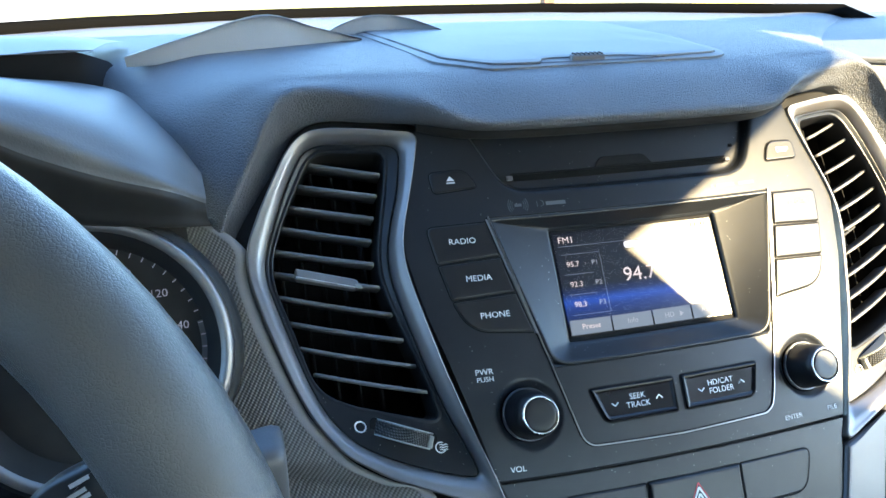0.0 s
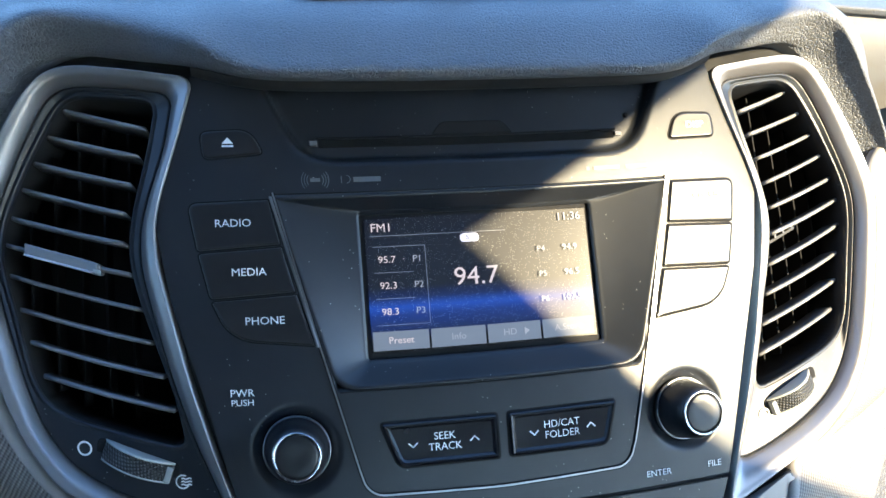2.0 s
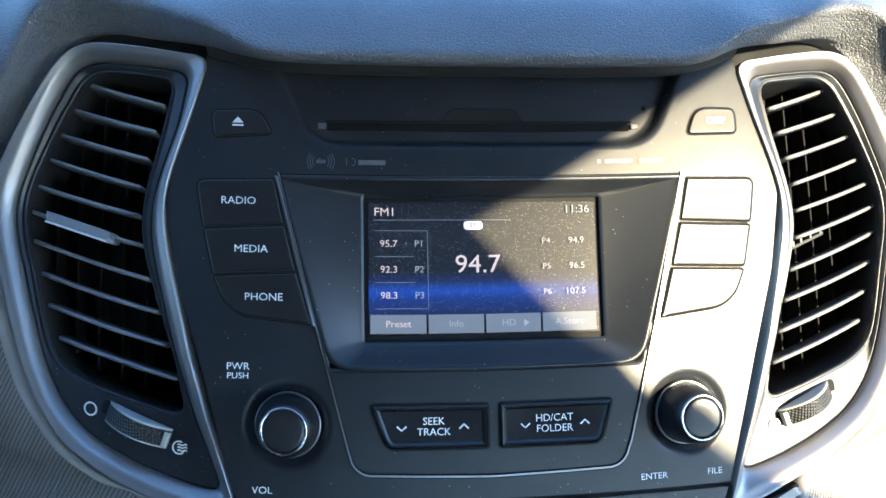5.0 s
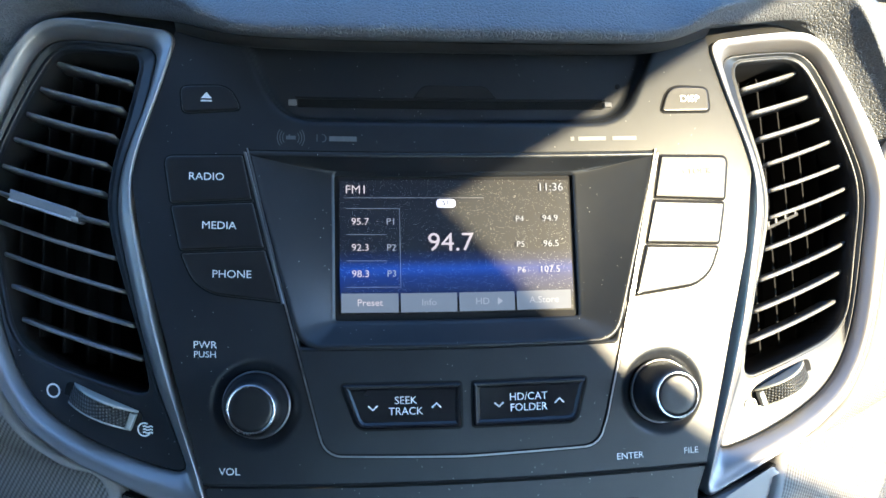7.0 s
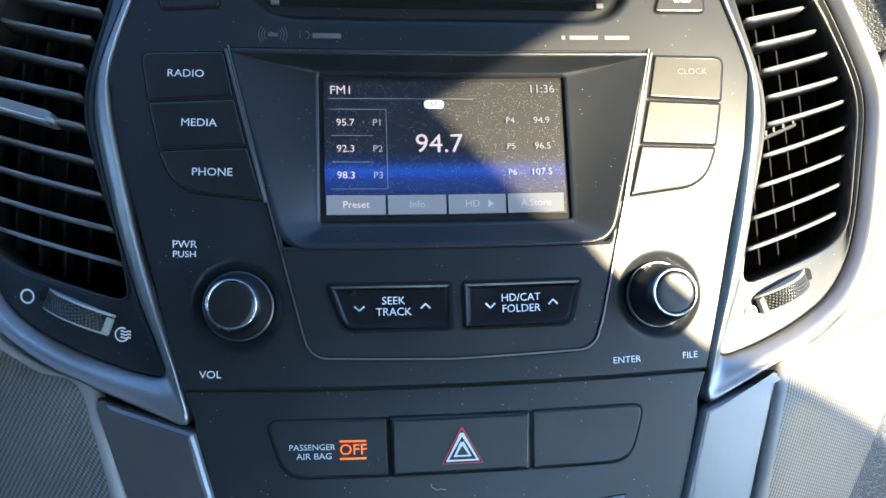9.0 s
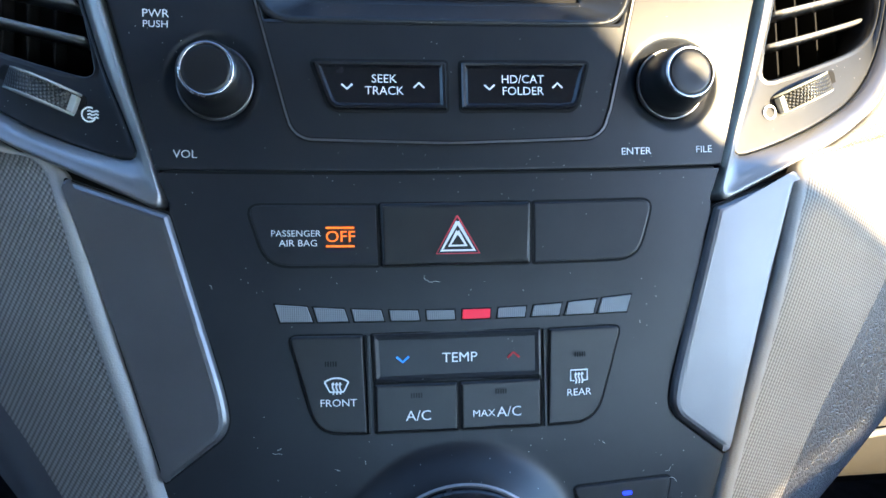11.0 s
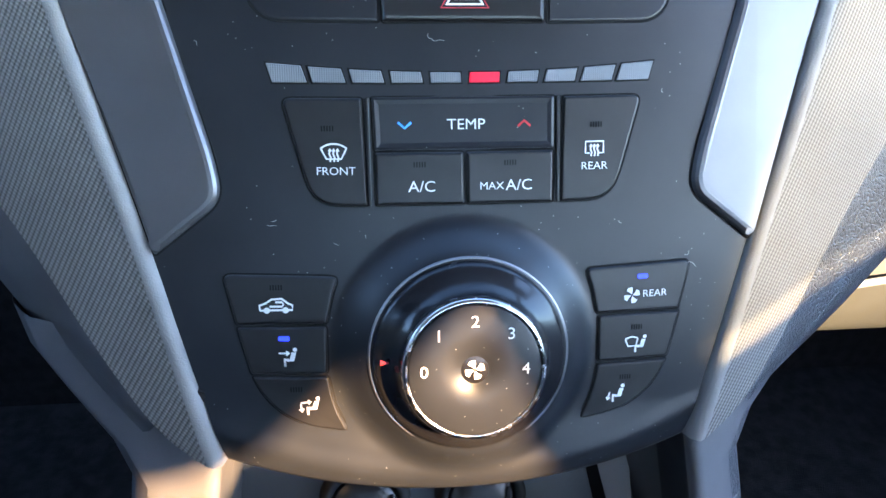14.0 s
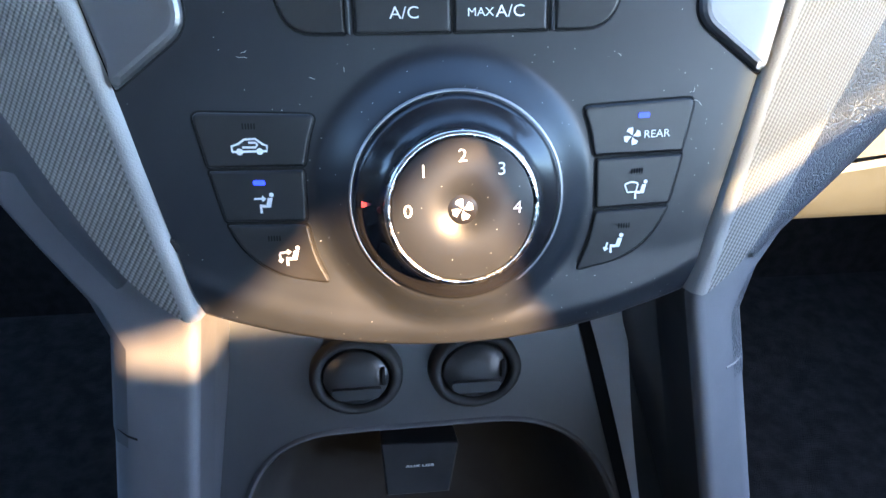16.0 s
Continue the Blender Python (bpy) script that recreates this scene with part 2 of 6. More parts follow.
def tube(points, r, n=8, closed=False, cap=True):
    """A round bar along points of the world."""
    bm, rows = bmesh.new(), []
    k = len(points)
    P = [Vector(p) for p in points]
    for i, p in enumerate(P):
        d = (P[(i + 1) % k] - P[i - 1]) if closed else (P[min(i + 1, k - 1)] - P[max(i - 1, 0)])
        d = d.normalized()
        a = d.cross(Vector((0.12, 0.3, 0.95))).normalized()
        b = d.cross(a)
        rr = r if isinstance(r, (int, float)) else r[i]
        rows.append([bm.verts.new(p + (a * math.cos(2 * math.pi * j / n) + b * math.sin(2 * math.pi * j / n)) * rr) for j in range(n)])
    pairs = list(zip(rows, rows[1:])) + ([(rows[-1], rows[0])] if closed else [])
    for a, b in pairs:
        for j in range(n):
            bm.faces.new((a[j], a[(j + 1) % n], b[(j + 1) % n], b[j]))
    if cap and not closed:
        bm.faces.new(list(reversed(rows[0])))
        bm.faces.new(rows[-1])
    return bm


def lettering(text, u, v, size, w, mat, parent, turn=0.0, wide=1.08, name="lettering", label="", bold=0.0, place=W, align="CENTER"):
    """Printed words, laid on the face at (u, v)."""
    cu = bpy.data.curves.new("words", "FONT")
    cu.body, cu.size, cu.align_x, cu.align_y = text, size, align, "CENTER"
    cu.offset = bold
    cu.resolution_u = 3
    ob = bpy.data.objects.new("words", cu)
    me = bpy.data.meshes.new_from_object(ob)
    bpy.data.objects.remove(ob)
    ca, sa = math.cos(radians(turn)), math.sin(radians(turn))
    for q in me.vertices:
        x, y = q.co.x * wide, q.co.y
        q.co = place(u + x * ca - y * sa, v + x * sa + y * ca, w)
    me.name = name
    me.materials.clear()
    me.materials.append(mat)
    o = new(name, me)
    o.parent = parent
    return tagged(o, label)


def strokes(lines, width, w, mat, parent, name="symbol", label="", place=W):
    """A symbol of drawn lines: each a list of (u, v)."""
    bm = bmesh.new()
    for line in lines:
        k = len(line)
        left, right = [], []
        for i in range(k):
            a, b = Vector(line[max(i - 1, 0)]), Vector(line[min(i + 1, k - 1)])
            d = (b - a).normalized() if (b - a).length > 1e-9 else Vector((1, 0))
            n = Vector((-d.y, d.x)) * width / 2
            p = Vector(line[i])
            left.append(bm.verts.new(place(p.x + n.x, p.y + n.y, w)))
            right.append(bm.verts.new(place(p.x - n.x, p.y - n.y, w)))
        for i in range(k - 1):
            bm.faces.new((left[i], left[i + 1], right[i + 1], right[i]))
    return part(name, bm, mat, parent, label)


def blot(outlines, w, mat, parent, name="symbol", label="", place=W):
    """A symbol of filled outlines."""
    bm = bmesh.new()
    for o in outlines:
        bm.faces.new([bm.verts.new(place(x, y, w)) for x, y in o])
    return part(name, bm, mat, parent, label)


def arc(u, v, r, a0, a1, n=16, squash=1.0):
    return [(u + r * math.cos(radians(a0 + (a1 - a0) * i / n)), v + r * squash * math.sin(radians(a0 + (a1 - a0) * i / n))) for i in range(n + 1)]


def smooth01(t):
    t = min(1.0, max(0.0, t))
    return t * t * (3 - 2 * t)


def inside(pts, x, y):
    """How far (x, y) lies inside a convex outline (outside: minus)."""
    s = 1 if area(pts) > 0 else -1
    best = 1e9
    for i in range(len(pts)):
        (ax, ay), (bx, by) = pts[i - 1], pts[i]
        l = math.hypot(bx - ax, by - ay)
        if l > 1e-9:
            best = min(best, s * ((bx - ax) * (y - ay) - (by - ay) * (x - ax)) / l)
    return best


def ident(x, y, z):
    return Vector((x, y, z))


def spline(pts, n):
    """n points along a smooth curve through pts (tuples of any length)."""
    P = [np.array(p, float) for p in pts]
    P = [2 * P[0] - P[1]] + P + [2 * P[-1] - P[-2]]
    k = len(P) - 3
    out = []
    for i in range(n):
        t = i / (n - 1) * k
        j = min(int(t), k - 1)
        f = t - j
        a, b, c, d = P[j:j + 4]
        out.append(tuple(0.5 * (2 * b + (c - a) * f + (2 * a - 5 * b + 4 * c - d) * f * f + (3 * b - a - 3 * c + d) * f ** 3)))
    return out


# ---- outside ----
ASPHALT = relief(mottle(material("worn_pale_asphalt", (0.17, 0.168, 0.163), 0.85), 3.0, (0.15, 0.148, 0.144), (0.20, 0.197, 0.19)), grain(120.0), 0.4, 0.004)
CONCRETE = mottle(material("pale_concrete", (0.55, 0.52, 0.46), 0.85), 1.5, (0.48, 0.455, 0.40), (0.62, 0.59, 0.52))
bm = bmesh.new()
bmesh.ops.create_grid(bm, x_segments=8, y_segments=8, size=400)
ground = part("ground", bm, ASPHALT)
tagged(ground, "worn pale grey asphalt parking ground", "ground", kind="structure")


def block(name, x0, x1, y0, y1, z0, z1, mat, parent=None, label="", bevel=0.004):
    bm = bmesh.new()
    bmesh.ops.create_cube(bm, size=1)
    for q in bm.verts:
        q.co = Vector((x0 + (q.co.x + 0.5) * (x1 - x0), y0 + (q.co.y + 0.5) * (y1 - y0), z0 + (q.co.z + 0.5) * (z1 - z0)))
    if bevel:
        bmesh.ops.bevel(bm, geom=bm.edges[:], offset=bevel, segments=2, affect="EDGES", profile=0.6)
    return part(name, bm, mat, parent, label)


LAWN = mottle(material("sunny_dry_lawn", (0.40, 0.36, 0.15), 0.95, spec=0.1), 0.6, (0.32, 0.30, 0.11), (0.50, 0.44, 0.20))
WHITE_P = mottle(material("white_fence_paint", (0.75, 0.74, 0.70), 0.6), 3.0, (0.68, 0.67, 0.63), (0.8, 0.79, 0.75))
BRICK = mottle(material("brown_wall", (0.16, 0.09, 0.06), 0.8), 2.0, (0.13, 0.075, 0.05), (0.2, 0.115, 0.08))
tagged(block("lawn", -60, 80, 31, 60, 0.0, 0.10, LAWN, bevel=0.03), "strip of dry yellow-green lawn", "lawn", kind="structure")
tagged(block("pavement", -60, 18, 26, 31, 0.0, 0.12, CONCRETE, bevel=0.02), "pale concrete pavement with a kerb", "pavement", kind="structure")
fence = thing("fence", "white painted post and rail fence on the lawn", "fence")
for i in range(8):
    block("post", -14 + i * 2.2, -13.88 + i * 2.2, 37.0, 37.12, 0.1, 1.25, WHITE_P, fence, "", 0.01)
for z in (0.35, 0.75, 1.15):
    block("rail", -14, 1.5, 37.02, 37.10, z, z + 0.12, WHITE_P, fence, "", 0.01)
shed = thing("building", "low brown building with a pale roof edge", "building")
block("wall", 21, 33, 44, 50, 0.0, 3.2, BRICK, shed, "brown wall", 0.02)
block("roof", 20.6, 33.4, 43.6, 50.4, 3.2, 3.5, CONCRETE, shed, "pale roof slab", 0.02)
block("door", 26, 27, 43.96, 44.02, 0.0, 2.1, WHITE_P, shed, "pale door", 0)
bollard = thing("bollard", "white post with a red foot", "bollard")
block("shaft", 14.6, 14.9, 34.0, 34.3, 0.45, 1.2, WHITE_P, bollard, "white shaft", 0.03)
block("foot", 14.5, 15.0, 33.9, 34.4, 0.1, 0.45, BRICK, bollard, "red-brown foot", 0.03)

# ---- car shell ----
LINING = mottle(material("grey_headlining", (0.36, 0.36, 0.365), 0.9, spec=0.2), 8.0, (0.34, 0.34, 0.345), (0.38, 0.38, 0.385))
CARPET = relief(mottle(material("black_carpet", (0.022, 0.022, 0.023), 0.95, spec=0.1), 60.0, (0.017, 0.017, 0.018), (0.03, 0.03, 0.031)), grain(700.0), 0.8, 0.002)

shell = thing("car_body", "car body interior with pale grey lining", "car body", kind="structure")
ROOF_Z = 1.53
# Roof is unseen; these holes are cut to shape the sun on the stack.
SUN_A = [(0.602, 0.317), (0.472, -0.059), (0.608, -0.186), (0.685, -0.247), (0.753, -0.282), (0.870, -0.331), (0.909, -0.367), (0.940, -0.385), (0.940, 0.286)]
SUN_C = [(0.751, -0.298), (0.798, -0.431), (0.827, -0.497), (0.852, -0.548), (0.868, -0.532), (0.884, -0.510), (0.903, -0.488), (0.940, -0.455), (0.914, -0.375), (0.874, -0.341), (0.762, -0.292)]
SUN_B = [(0.718, -0.507), (0.786, -0.579), (0.833, -0.619), (0.855, -0.644), (0.742, -0.647), (0.716, -0.645), (0.701, -0.637), (0.714, -0.620), (0.721, -0.592), (0.717, -0.541)]


def holed_sheet(outer, holes, z):
    bm = bmesh.new()
    for loop in (outer, *holes):
        vs = [bm.verts.new((x, y, z)) for x, y in loop]
        for i in range(len(vs)):
            bm.edges.new((vs[i - 1], vs[i]))
    bmesh.ops.triangle_fill(bm, use_beauty=True, use_dissolve=False, edges=bm.edges[:])
    return bm


roof = part("roof", holed_sheet([(-0.95, -1.7), (0.95, -1.7), (0.95, 0.42), (-0.95, 0.42)], [SUN_A, SUN_B, SUN_C], ROOF_Z), LINING, shell, "unseen pale grey roof sheet, holes cut to shape the sun")
# Filter sheets added over two holes, to dim and warm the sun there.
tint = bpy.data.materials.new("sun_dimming_sheet")
tint.use_nodes = True
_t = tint.node_tree
_p = _t.nodes.new("ShaderNodeBsdfTransparent")
_p.inputs[0].default_value = (0.112, 0.108, 0.060, 1)
_t.links.new(_p.outputs[0], _t.nodes["Material Output"].inputs[0])
bronze = tint.copy()
bronze.name = "sun_warming_sheet"
bronze.node_tree.nodes["Transparent BSDF"].inputs[0].default_value = (0.98, 0.80, 0.72, 1)
for hole, glass, text in ((SUN_C, tint, "dark sheet added to dim the sun"), (SUN_B, bronze, "bronze sheet added to warm the sun")):
    part("sun_filter", loft([[(x, y, ROOF_Z + 0.004) for x, y in inset(hole, -0.003)]], place=lambda x, y, z: Vector((x, y, z))), glass, shell, text)
block("floor", -0.95, 0.95, -1.7, 1.0, 0.33, 0.36, CARPET, shell, "black carpet", 0)
block("firewall", -0.95, 0.95, 1.0, 1.03, 0.33, 1.12, CARPET, shell, "dark firewall", 0)
# Unseen rear and side walls, placed and sized to hold back light.
block("rear_wall", -0.95, 0.95, -0.66, -0.60, 0.33, 1.09, CARPET, shell, "unseen dark wall that keeps rear reflections dark", 0)
block("tailgate", -0.95, 0.95, -1.75, -1.70, 0.33, 1.17, LINING, shell, "unseen grey wall that limits light from behind", 0)
block("rear_light_stop", -0.95, -0.15, -1.75, -1.70, 1.17, 1.48, LINING, shell, "unseen grey wall that limits light from behind", 0)
block("rear_header", -0.95, 0.95, -1.75, -1.70, 1.48, 1.53, LINING, shell, "unseen grey wall that limits light from behind", 0)
block("side_wall", -0.99, -0.95, -1.7, -0.40, 1.13, 1.53, LINING, shell, "unseen grey wall that holds back side light", 0)
block("side_light_stop", -0.99, -0.95, -0.40, 0.44, 1.13, 1.30, LINING, shell, "unseen grey wall that holds back side light", 0)
for s in (-1, 1):
    block("door_panel", s * 0.95, s * 0.99, -1.7, 1.25, 0.0, 1.13 if s < 0 else 1.02, GREYP, shell, "grey door lining", 0)
    block("window_rail", s * 0.95, s * 0.99, -1.7, 0.45, 1.49, 1.55, LINING, shell, "", 0)
    if s > 0:
        block("centre_pillar", s * 0.94, s * 0.99, -0.66, -0.52, 1.02, 1.53, LINING, shell, "grey pillar trim", 0)
        # Added to stop sun leaking onto the lower console.
        block("rear_side_wall", s * 0.95, s * 0.99, -1.7, -0.66, 1.36, 1.53, LINING, shell, "unseen grey wall that holds back side light", 0)
    part("windscreen_pillar", tube([(s * 0.86, 1.10, 1.12), (s * 0.78, 0.72, 1.38), (s * 0.74, 0.42, 1.53)], 0.045, 10), LINING, shell, "grey pillar trim")
part("windscreen_header", tube([(-0.74, 0.42, 1.525), (0, 0.45, 1.54), (0.74, 0.42, 1.525)], 0.03, 8), LINING, shell)
GLASS = bpy.data.materials.new("windscreen_glass")
GLASS.use_nodes = True
_t = GLASS.node_tree
_p, _g, _m = _t.nodes.new("ShaderNodeBsdfTransparent"), _t.nodes.new("ShaderNodeBsdfGlossy"), _t.nodes.new("ShaderNodeMixShader")
_p.inputs[0].default_value = (0.93, 0.95, 0.93, 1)
_g.inputs["Roughness"].default_value, _m.inputs[0].default_value = 0.02, 0.03
for a, b in ((_p.outputs[0], _m.inputs[1]), (_g.outputs[0], _m.inputs[2]), (_m.outputs[0], _t.nodes["Material Output"].inputs[0])):
    _t.links.new(a, b)
bm = bmesh.new()
rows = []
for j in range(7):
    f = j / 6
    rows.append([bm.verts.new((x * (1.18 - 0.2 * f), (1.30 - 0.86 * f) - 0.30 * (x / 0.62) ** 2 * (1 - f) * 0.8, 1.215 + 0.315 * f)) for x in [0.62 * (2 * i / 16 - 1) for i in range(17)]])
for a, b in zip(rows, rows[1:]):
    for i in range(16):
        bm.faces.new((a[i], a[i + 1], b[i + 1], b[i]))
pane = part("windscreen", bm, GLASS, shell, "clear windscreen glass", True)
pane.visible_shadow = False

# ---- dashboard ----
dash = thing("dashboard", "dark grey padded car dashboard with ribbed grey lower trim", "dashboard")
# stations across the hood, driver's side to the middle: lip, roll, crease, then rows up and forward
HOOD = [
    [(-0.2095, 0.597, 1.1440), (-0.2128, 0.582, 1.1450), (-0.2165, 0.574, 1.1500), (-0.2205, 0.573, 1.1560), (-0.2335, 0.600, 1.1590), (-0.2750, 0.680, 1.1720), (-0.3500, 0.800, 1.1950), (-0.62, 1.02, 1.20)],
    [(-0.2060, 0.599, 1.1575), (-0.2090, 0.584, 1.1585), (-0.2108, 0.577, 1.1665), (-0.2122, 0.576, 1.1740), (-0.2250, 0.604, 1.1820), (-0.2550, 0.660, 1.2020), (-0.3100, 0.780, 1.2200), (-0.56, 1.05, 1.228)],
    [(-0.1965, 0.603, 1.1750), (-0.1990, 0.589, 1.1765), (-0.1992, 0.582, 1.1880), (-0.1988, 0.581, 1.1985), (-0.2110, 0.606, 1.2065), (-0.2350, 0.655, 1.2160), (-0.2850, 0.790, 1.2270), (-0.48, 1.08, 1.229)],
    [(-0.1870, 0.607, 1.1920), (-0.1890, 0.593, 1.1935), (-0.1888, 0.587, 1.2055), (-0.1880, 0.586, 1.2165), (-0.1970, 0.608, 1.2215), (-0.2120, 0.652, 1.2260), (-0.2500, 0.800, 1.2310), (-0.40, 1.13, 1.230)],
    [(-0.1800, 0.610, 1.2000), (-0.1815, 0.596, 1.2015), (-0.1805, 0.591, 1.2130), (-0.1795, 0.590, 1.2232), (-0.1820, 0.610, 1.2262), (-0.1900, 0.650, 1.2290), (-0.2200, 0.800, 1.2320), (-0.34, 1.17, 1.231)],
    [(-0.1650, 0.611, 1.2055), (-0.1650, 0.598, 1.2070), (-0.1655, 0.592, 1.2160), (-0.1660, 0.591, 1.2245), (-0.1650, 0.609, 1.2270), (-0.1680, 0.648, 1.2297), (-0.1850, 0.800, 1.2325), (-0.27, 1.20, 1.231)],
    [(-0.1386, 0.606, 1.2040), (-0.1386, 0.592, 1.2055), (-0.1380, 0.585, 1.2135), (-0.1375, 0.585, 1.2215), (-0.1386, 0.608, 1.2262), (-0.1386, 0.647, 1.2297), (-0.1500, 0.800, 1.2330), (-0.22, 1.22, 1.232)],
    [(-0.1170, 0.601, 1.2030), (-0.1170, 0.584, 1.2045), (-0.1165, 0.577, 1.2110), (-0.1160, 0.578, 1.2185), (-0.1170, 0.606, 1.2255), (-0.1170, 0.647, 1.2298), (-0.1250, 0.800, 1.2330), (-0.18, 1.23, 1.232)],
    [(-0.0900, 0.596, 1.2005), (-0.0900, 0.573, 1.2012), (-0.0900, 0.565, 1.2050), (-0.0900, 0.569, 1.2105), (-0.0900, 0.600, 1.2240), (-0.0900, 0.646, 1.2298), (-0.0950, 0.800, 1.2330), (-0.13, 1.24, 1.232)],
    [(-0.0500, 0.594, 1.1993), (-0.0500, 0.570, 1.2002), (-0.0500, 0.562, 1.2042), (-0.0500, 0.566, 1.2102), (-0.0500, 0.597, 1.2240), (-0.0500, 0.646, 1.2298), (-0.0500, 0.800, 1.2330), (-0.07, 1.25, 1.232)],
    [(0.0, 0.594, 1.1993), (0.0, 0.569, 1.2002), (0.0, 0.561, 1.2042), (0.0, 0.565, 1.2102), (0.0, 0.596, 1.2240), (0.0, 0.646, 1.2298), (0.0, 0.800, 1.2330), (0.0, 1.25, 1.232)],
]
full = HOOD + [[(-x, y, z + (0.0020 if i in (0, 1, 2) and abs(x) > 0.1 else 0)) for i, (x, y, z) in enumerate(st)] for st in reversed(HOOD[:-1])]


def faced(st):
    """Over the vents the roll lies flatter, so that its front faces the cabin."""
    f = smooth01((abs(st[1][0]) - 0.120) / 0.030)
    eye, out, y0 = Vector((-0.075, 0.24, 1.265)), list(st), st[0][1]
    for k, ahead in ((1, 0.0030), (2, 0.0070), (3, 0.0085)):
        p = Vector(st[k])
        q = eye + (p - eye) * ((y0 - ahead - eye.y) / (p.y - eye.y))
        out[k] = tuple(p.lerp(q, f))
    p = Vector(st[4])
    out[4] = tuple(p.lerp(eye + (p - eye) * ((p.y + 0.006 - eye.y) / (p.y - eye.y)), f))
    return out


full = [faced(st) for st in full]


def quilt(stations, n_along, n_across, power=1.6):
    """A smooth sheet through stations of points."""
    cross = [spline(st, n_across) for st in stations]
    rows = [spline([c[j] for c in cross], n_along) for j in range(n_across)]
    bm = bmesh.new()
    vs = [[bm.verts.new(p) for p in row] for row in rows]
    for a, b in zip(vs, vs[1:]):
        for i in range(len(a) - 1):
            bm.faces.new((a[i], a[i + 1], b[i + 1], b[i]))
    return bm


bm = quilt(full, 121, 57)
part("dash_top", bm, LEATHER, dash, "dark blue-grey grained vinyl dash top", True)
part("lip_fold", quilt([[st[0], (st[0][0] * 0.99, st[0][1] + 0.004, st[0][2] - 0.0015), (st[0][0] * 0.98, st[0][1] + 0.009, st[0][2] - 0.005), (st[0][0] * 0.975, st[0][1] + 0.020, st[0][2] - 0.006), (st[0][0] * 0.96, st[0][1] + 0.060, st[0][2] - 0.002)] for st in full], 121, 10), SMOOTHV, dash, "folded-under edge of the dash top", True)
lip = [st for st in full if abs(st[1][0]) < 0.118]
# Under the lip: black sheet, with the shade there put into its colour.
part("lip_underside", quilt([[(st[1][0], st[1][1] + a, st[1][2] - b) for a, b in ((0.001, 0.0004), (0.0035, 0.0042), (0.0085, 0.0060), (0.026, 0.0050))] for st in lip], 61, 9), DARK, dash, "underside of the dash lip, black for its shade", True)
rear = [st[-1] for st in full]
part("windscreen_base", tube([(x, y - 0.02, z + 0.003) for x, y, z in rear], 0.009, 8), material("black_screen_edge", (0.004, 0.004, 0.004), 0.9, spec=0.0), shell, "black lower edge of the windscreen", True)

# ribbed grey trim that runs down beside the vents and the panel
INNER = [(-0.1882, 0.0457), (-0.1730, 0.0275), (-0.1543, 0.0170), (-0.1347, 0.0085), (-0.1190, -0.0440), (-0.1032, -0.0975), (-0.0935, -0.1370), (-0.0884, -0.1580), (-0.0861, -0.1676), (-0.0851, -0.1716), (-0.0843, -0.1748)]


def wing(side):
    edge = [(-0.2600, 0.1640), (-0.2300, 0.1500), (-0.2122, 0.1360), (-0.2125, 0.1190), (-0.2060, 0.0920), (-0.1990, 0.0700), (-0.1940, 0.0570)] + INNER
    reach = [0.10, 0.12, 0.14, 0.14, 0.14, 0.14, 0.14, 0.14, 0.13, 0.12, 0.11, 0.080, 0.0475, 0.0305, 0.0205, 0.0130, 0.0070, 0.0005]
    pts = spline([(*e, r) for e, r in zip(edge, reach)], 110)
    rows = []
    for u, v, r in pts:
        base = W(u, v, -0.006)
        fold = W(u, v, 0.0022 - 0.0036 * smooth01((v + 0.004) / 0.016))
        row = [base, Vector((u - 0.0012, fold.y + 0.001, fold.z)), Vector((u - 0.0045, fold.y - 0.0006, fold.z)), Vector((u - 0.0065, fold.y + 0.0004, fold.z))]
        for f in (0.12, 0.25, 0.4, 0.6, 0.8, 1.0):
            d = max(r, 0.0005) * f
            row.append(Vector((u - 0.0065 - d, fold.y + 0.0004 + 0.48 * d + 1.0 * d * d, fold.z)))
        rows.append([Vector((-p.x + 0.0012, p.y, p.z)) if side > 0 else p for p in row])
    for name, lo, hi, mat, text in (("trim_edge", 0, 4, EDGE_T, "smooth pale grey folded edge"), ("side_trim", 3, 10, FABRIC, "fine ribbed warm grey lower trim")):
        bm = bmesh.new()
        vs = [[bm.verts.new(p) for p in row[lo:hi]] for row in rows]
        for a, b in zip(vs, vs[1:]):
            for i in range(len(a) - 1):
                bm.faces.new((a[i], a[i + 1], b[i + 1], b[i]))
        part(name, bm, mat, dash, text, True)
    # padded knee side below and beside it
    outer = [row[-1] for row in rows]
    sx = 1 if side > 0 else -1
    bm, cols = bmesh.new(), []
    for i in range(40, 94):
        p, f = outer[i], max(0.0, (i - 84) / (len(outer) - 84))
        k = 1.55 - 1.1 * smooth01((i - 66) / 28)
        wide = 1.0 + (0.95 * (1 - smooth01((i - 72) / 22)) if side > 0 else 0.0)
        cols.append([bm.verts.new(p + Vector((sx * a * k * (wide if a > 0.01 else 1.0), b * (0.5 + 0.5 * k), c2 * (0.6 + 0.4 * k) - 0.004 * f))) for a, b, c2 in ((-0.003, 0.0022, 0.002), (0.0005, 0.0016, -0.0005), (0.006, 0.0036, -0.005), (0.015, 0.0095, -0.011), (0.024, 0.018, -0.018), (0.0295, 0.032, -0.023), (0.031, 0.06, -0.026), (0.032, 0.28, -0.028))])
    for a, b in zip(cols, cols[1:]):
        for i in range(len(a) - 1):
            bm.faces.new((a[i], a[i + 1], b[i + 1], b[i]))
    part("knee_pad", bm, KNEE if side > 0 else DUSK, dash, "dark vinyl knee pad", True)


wing(-1)
wing(1)
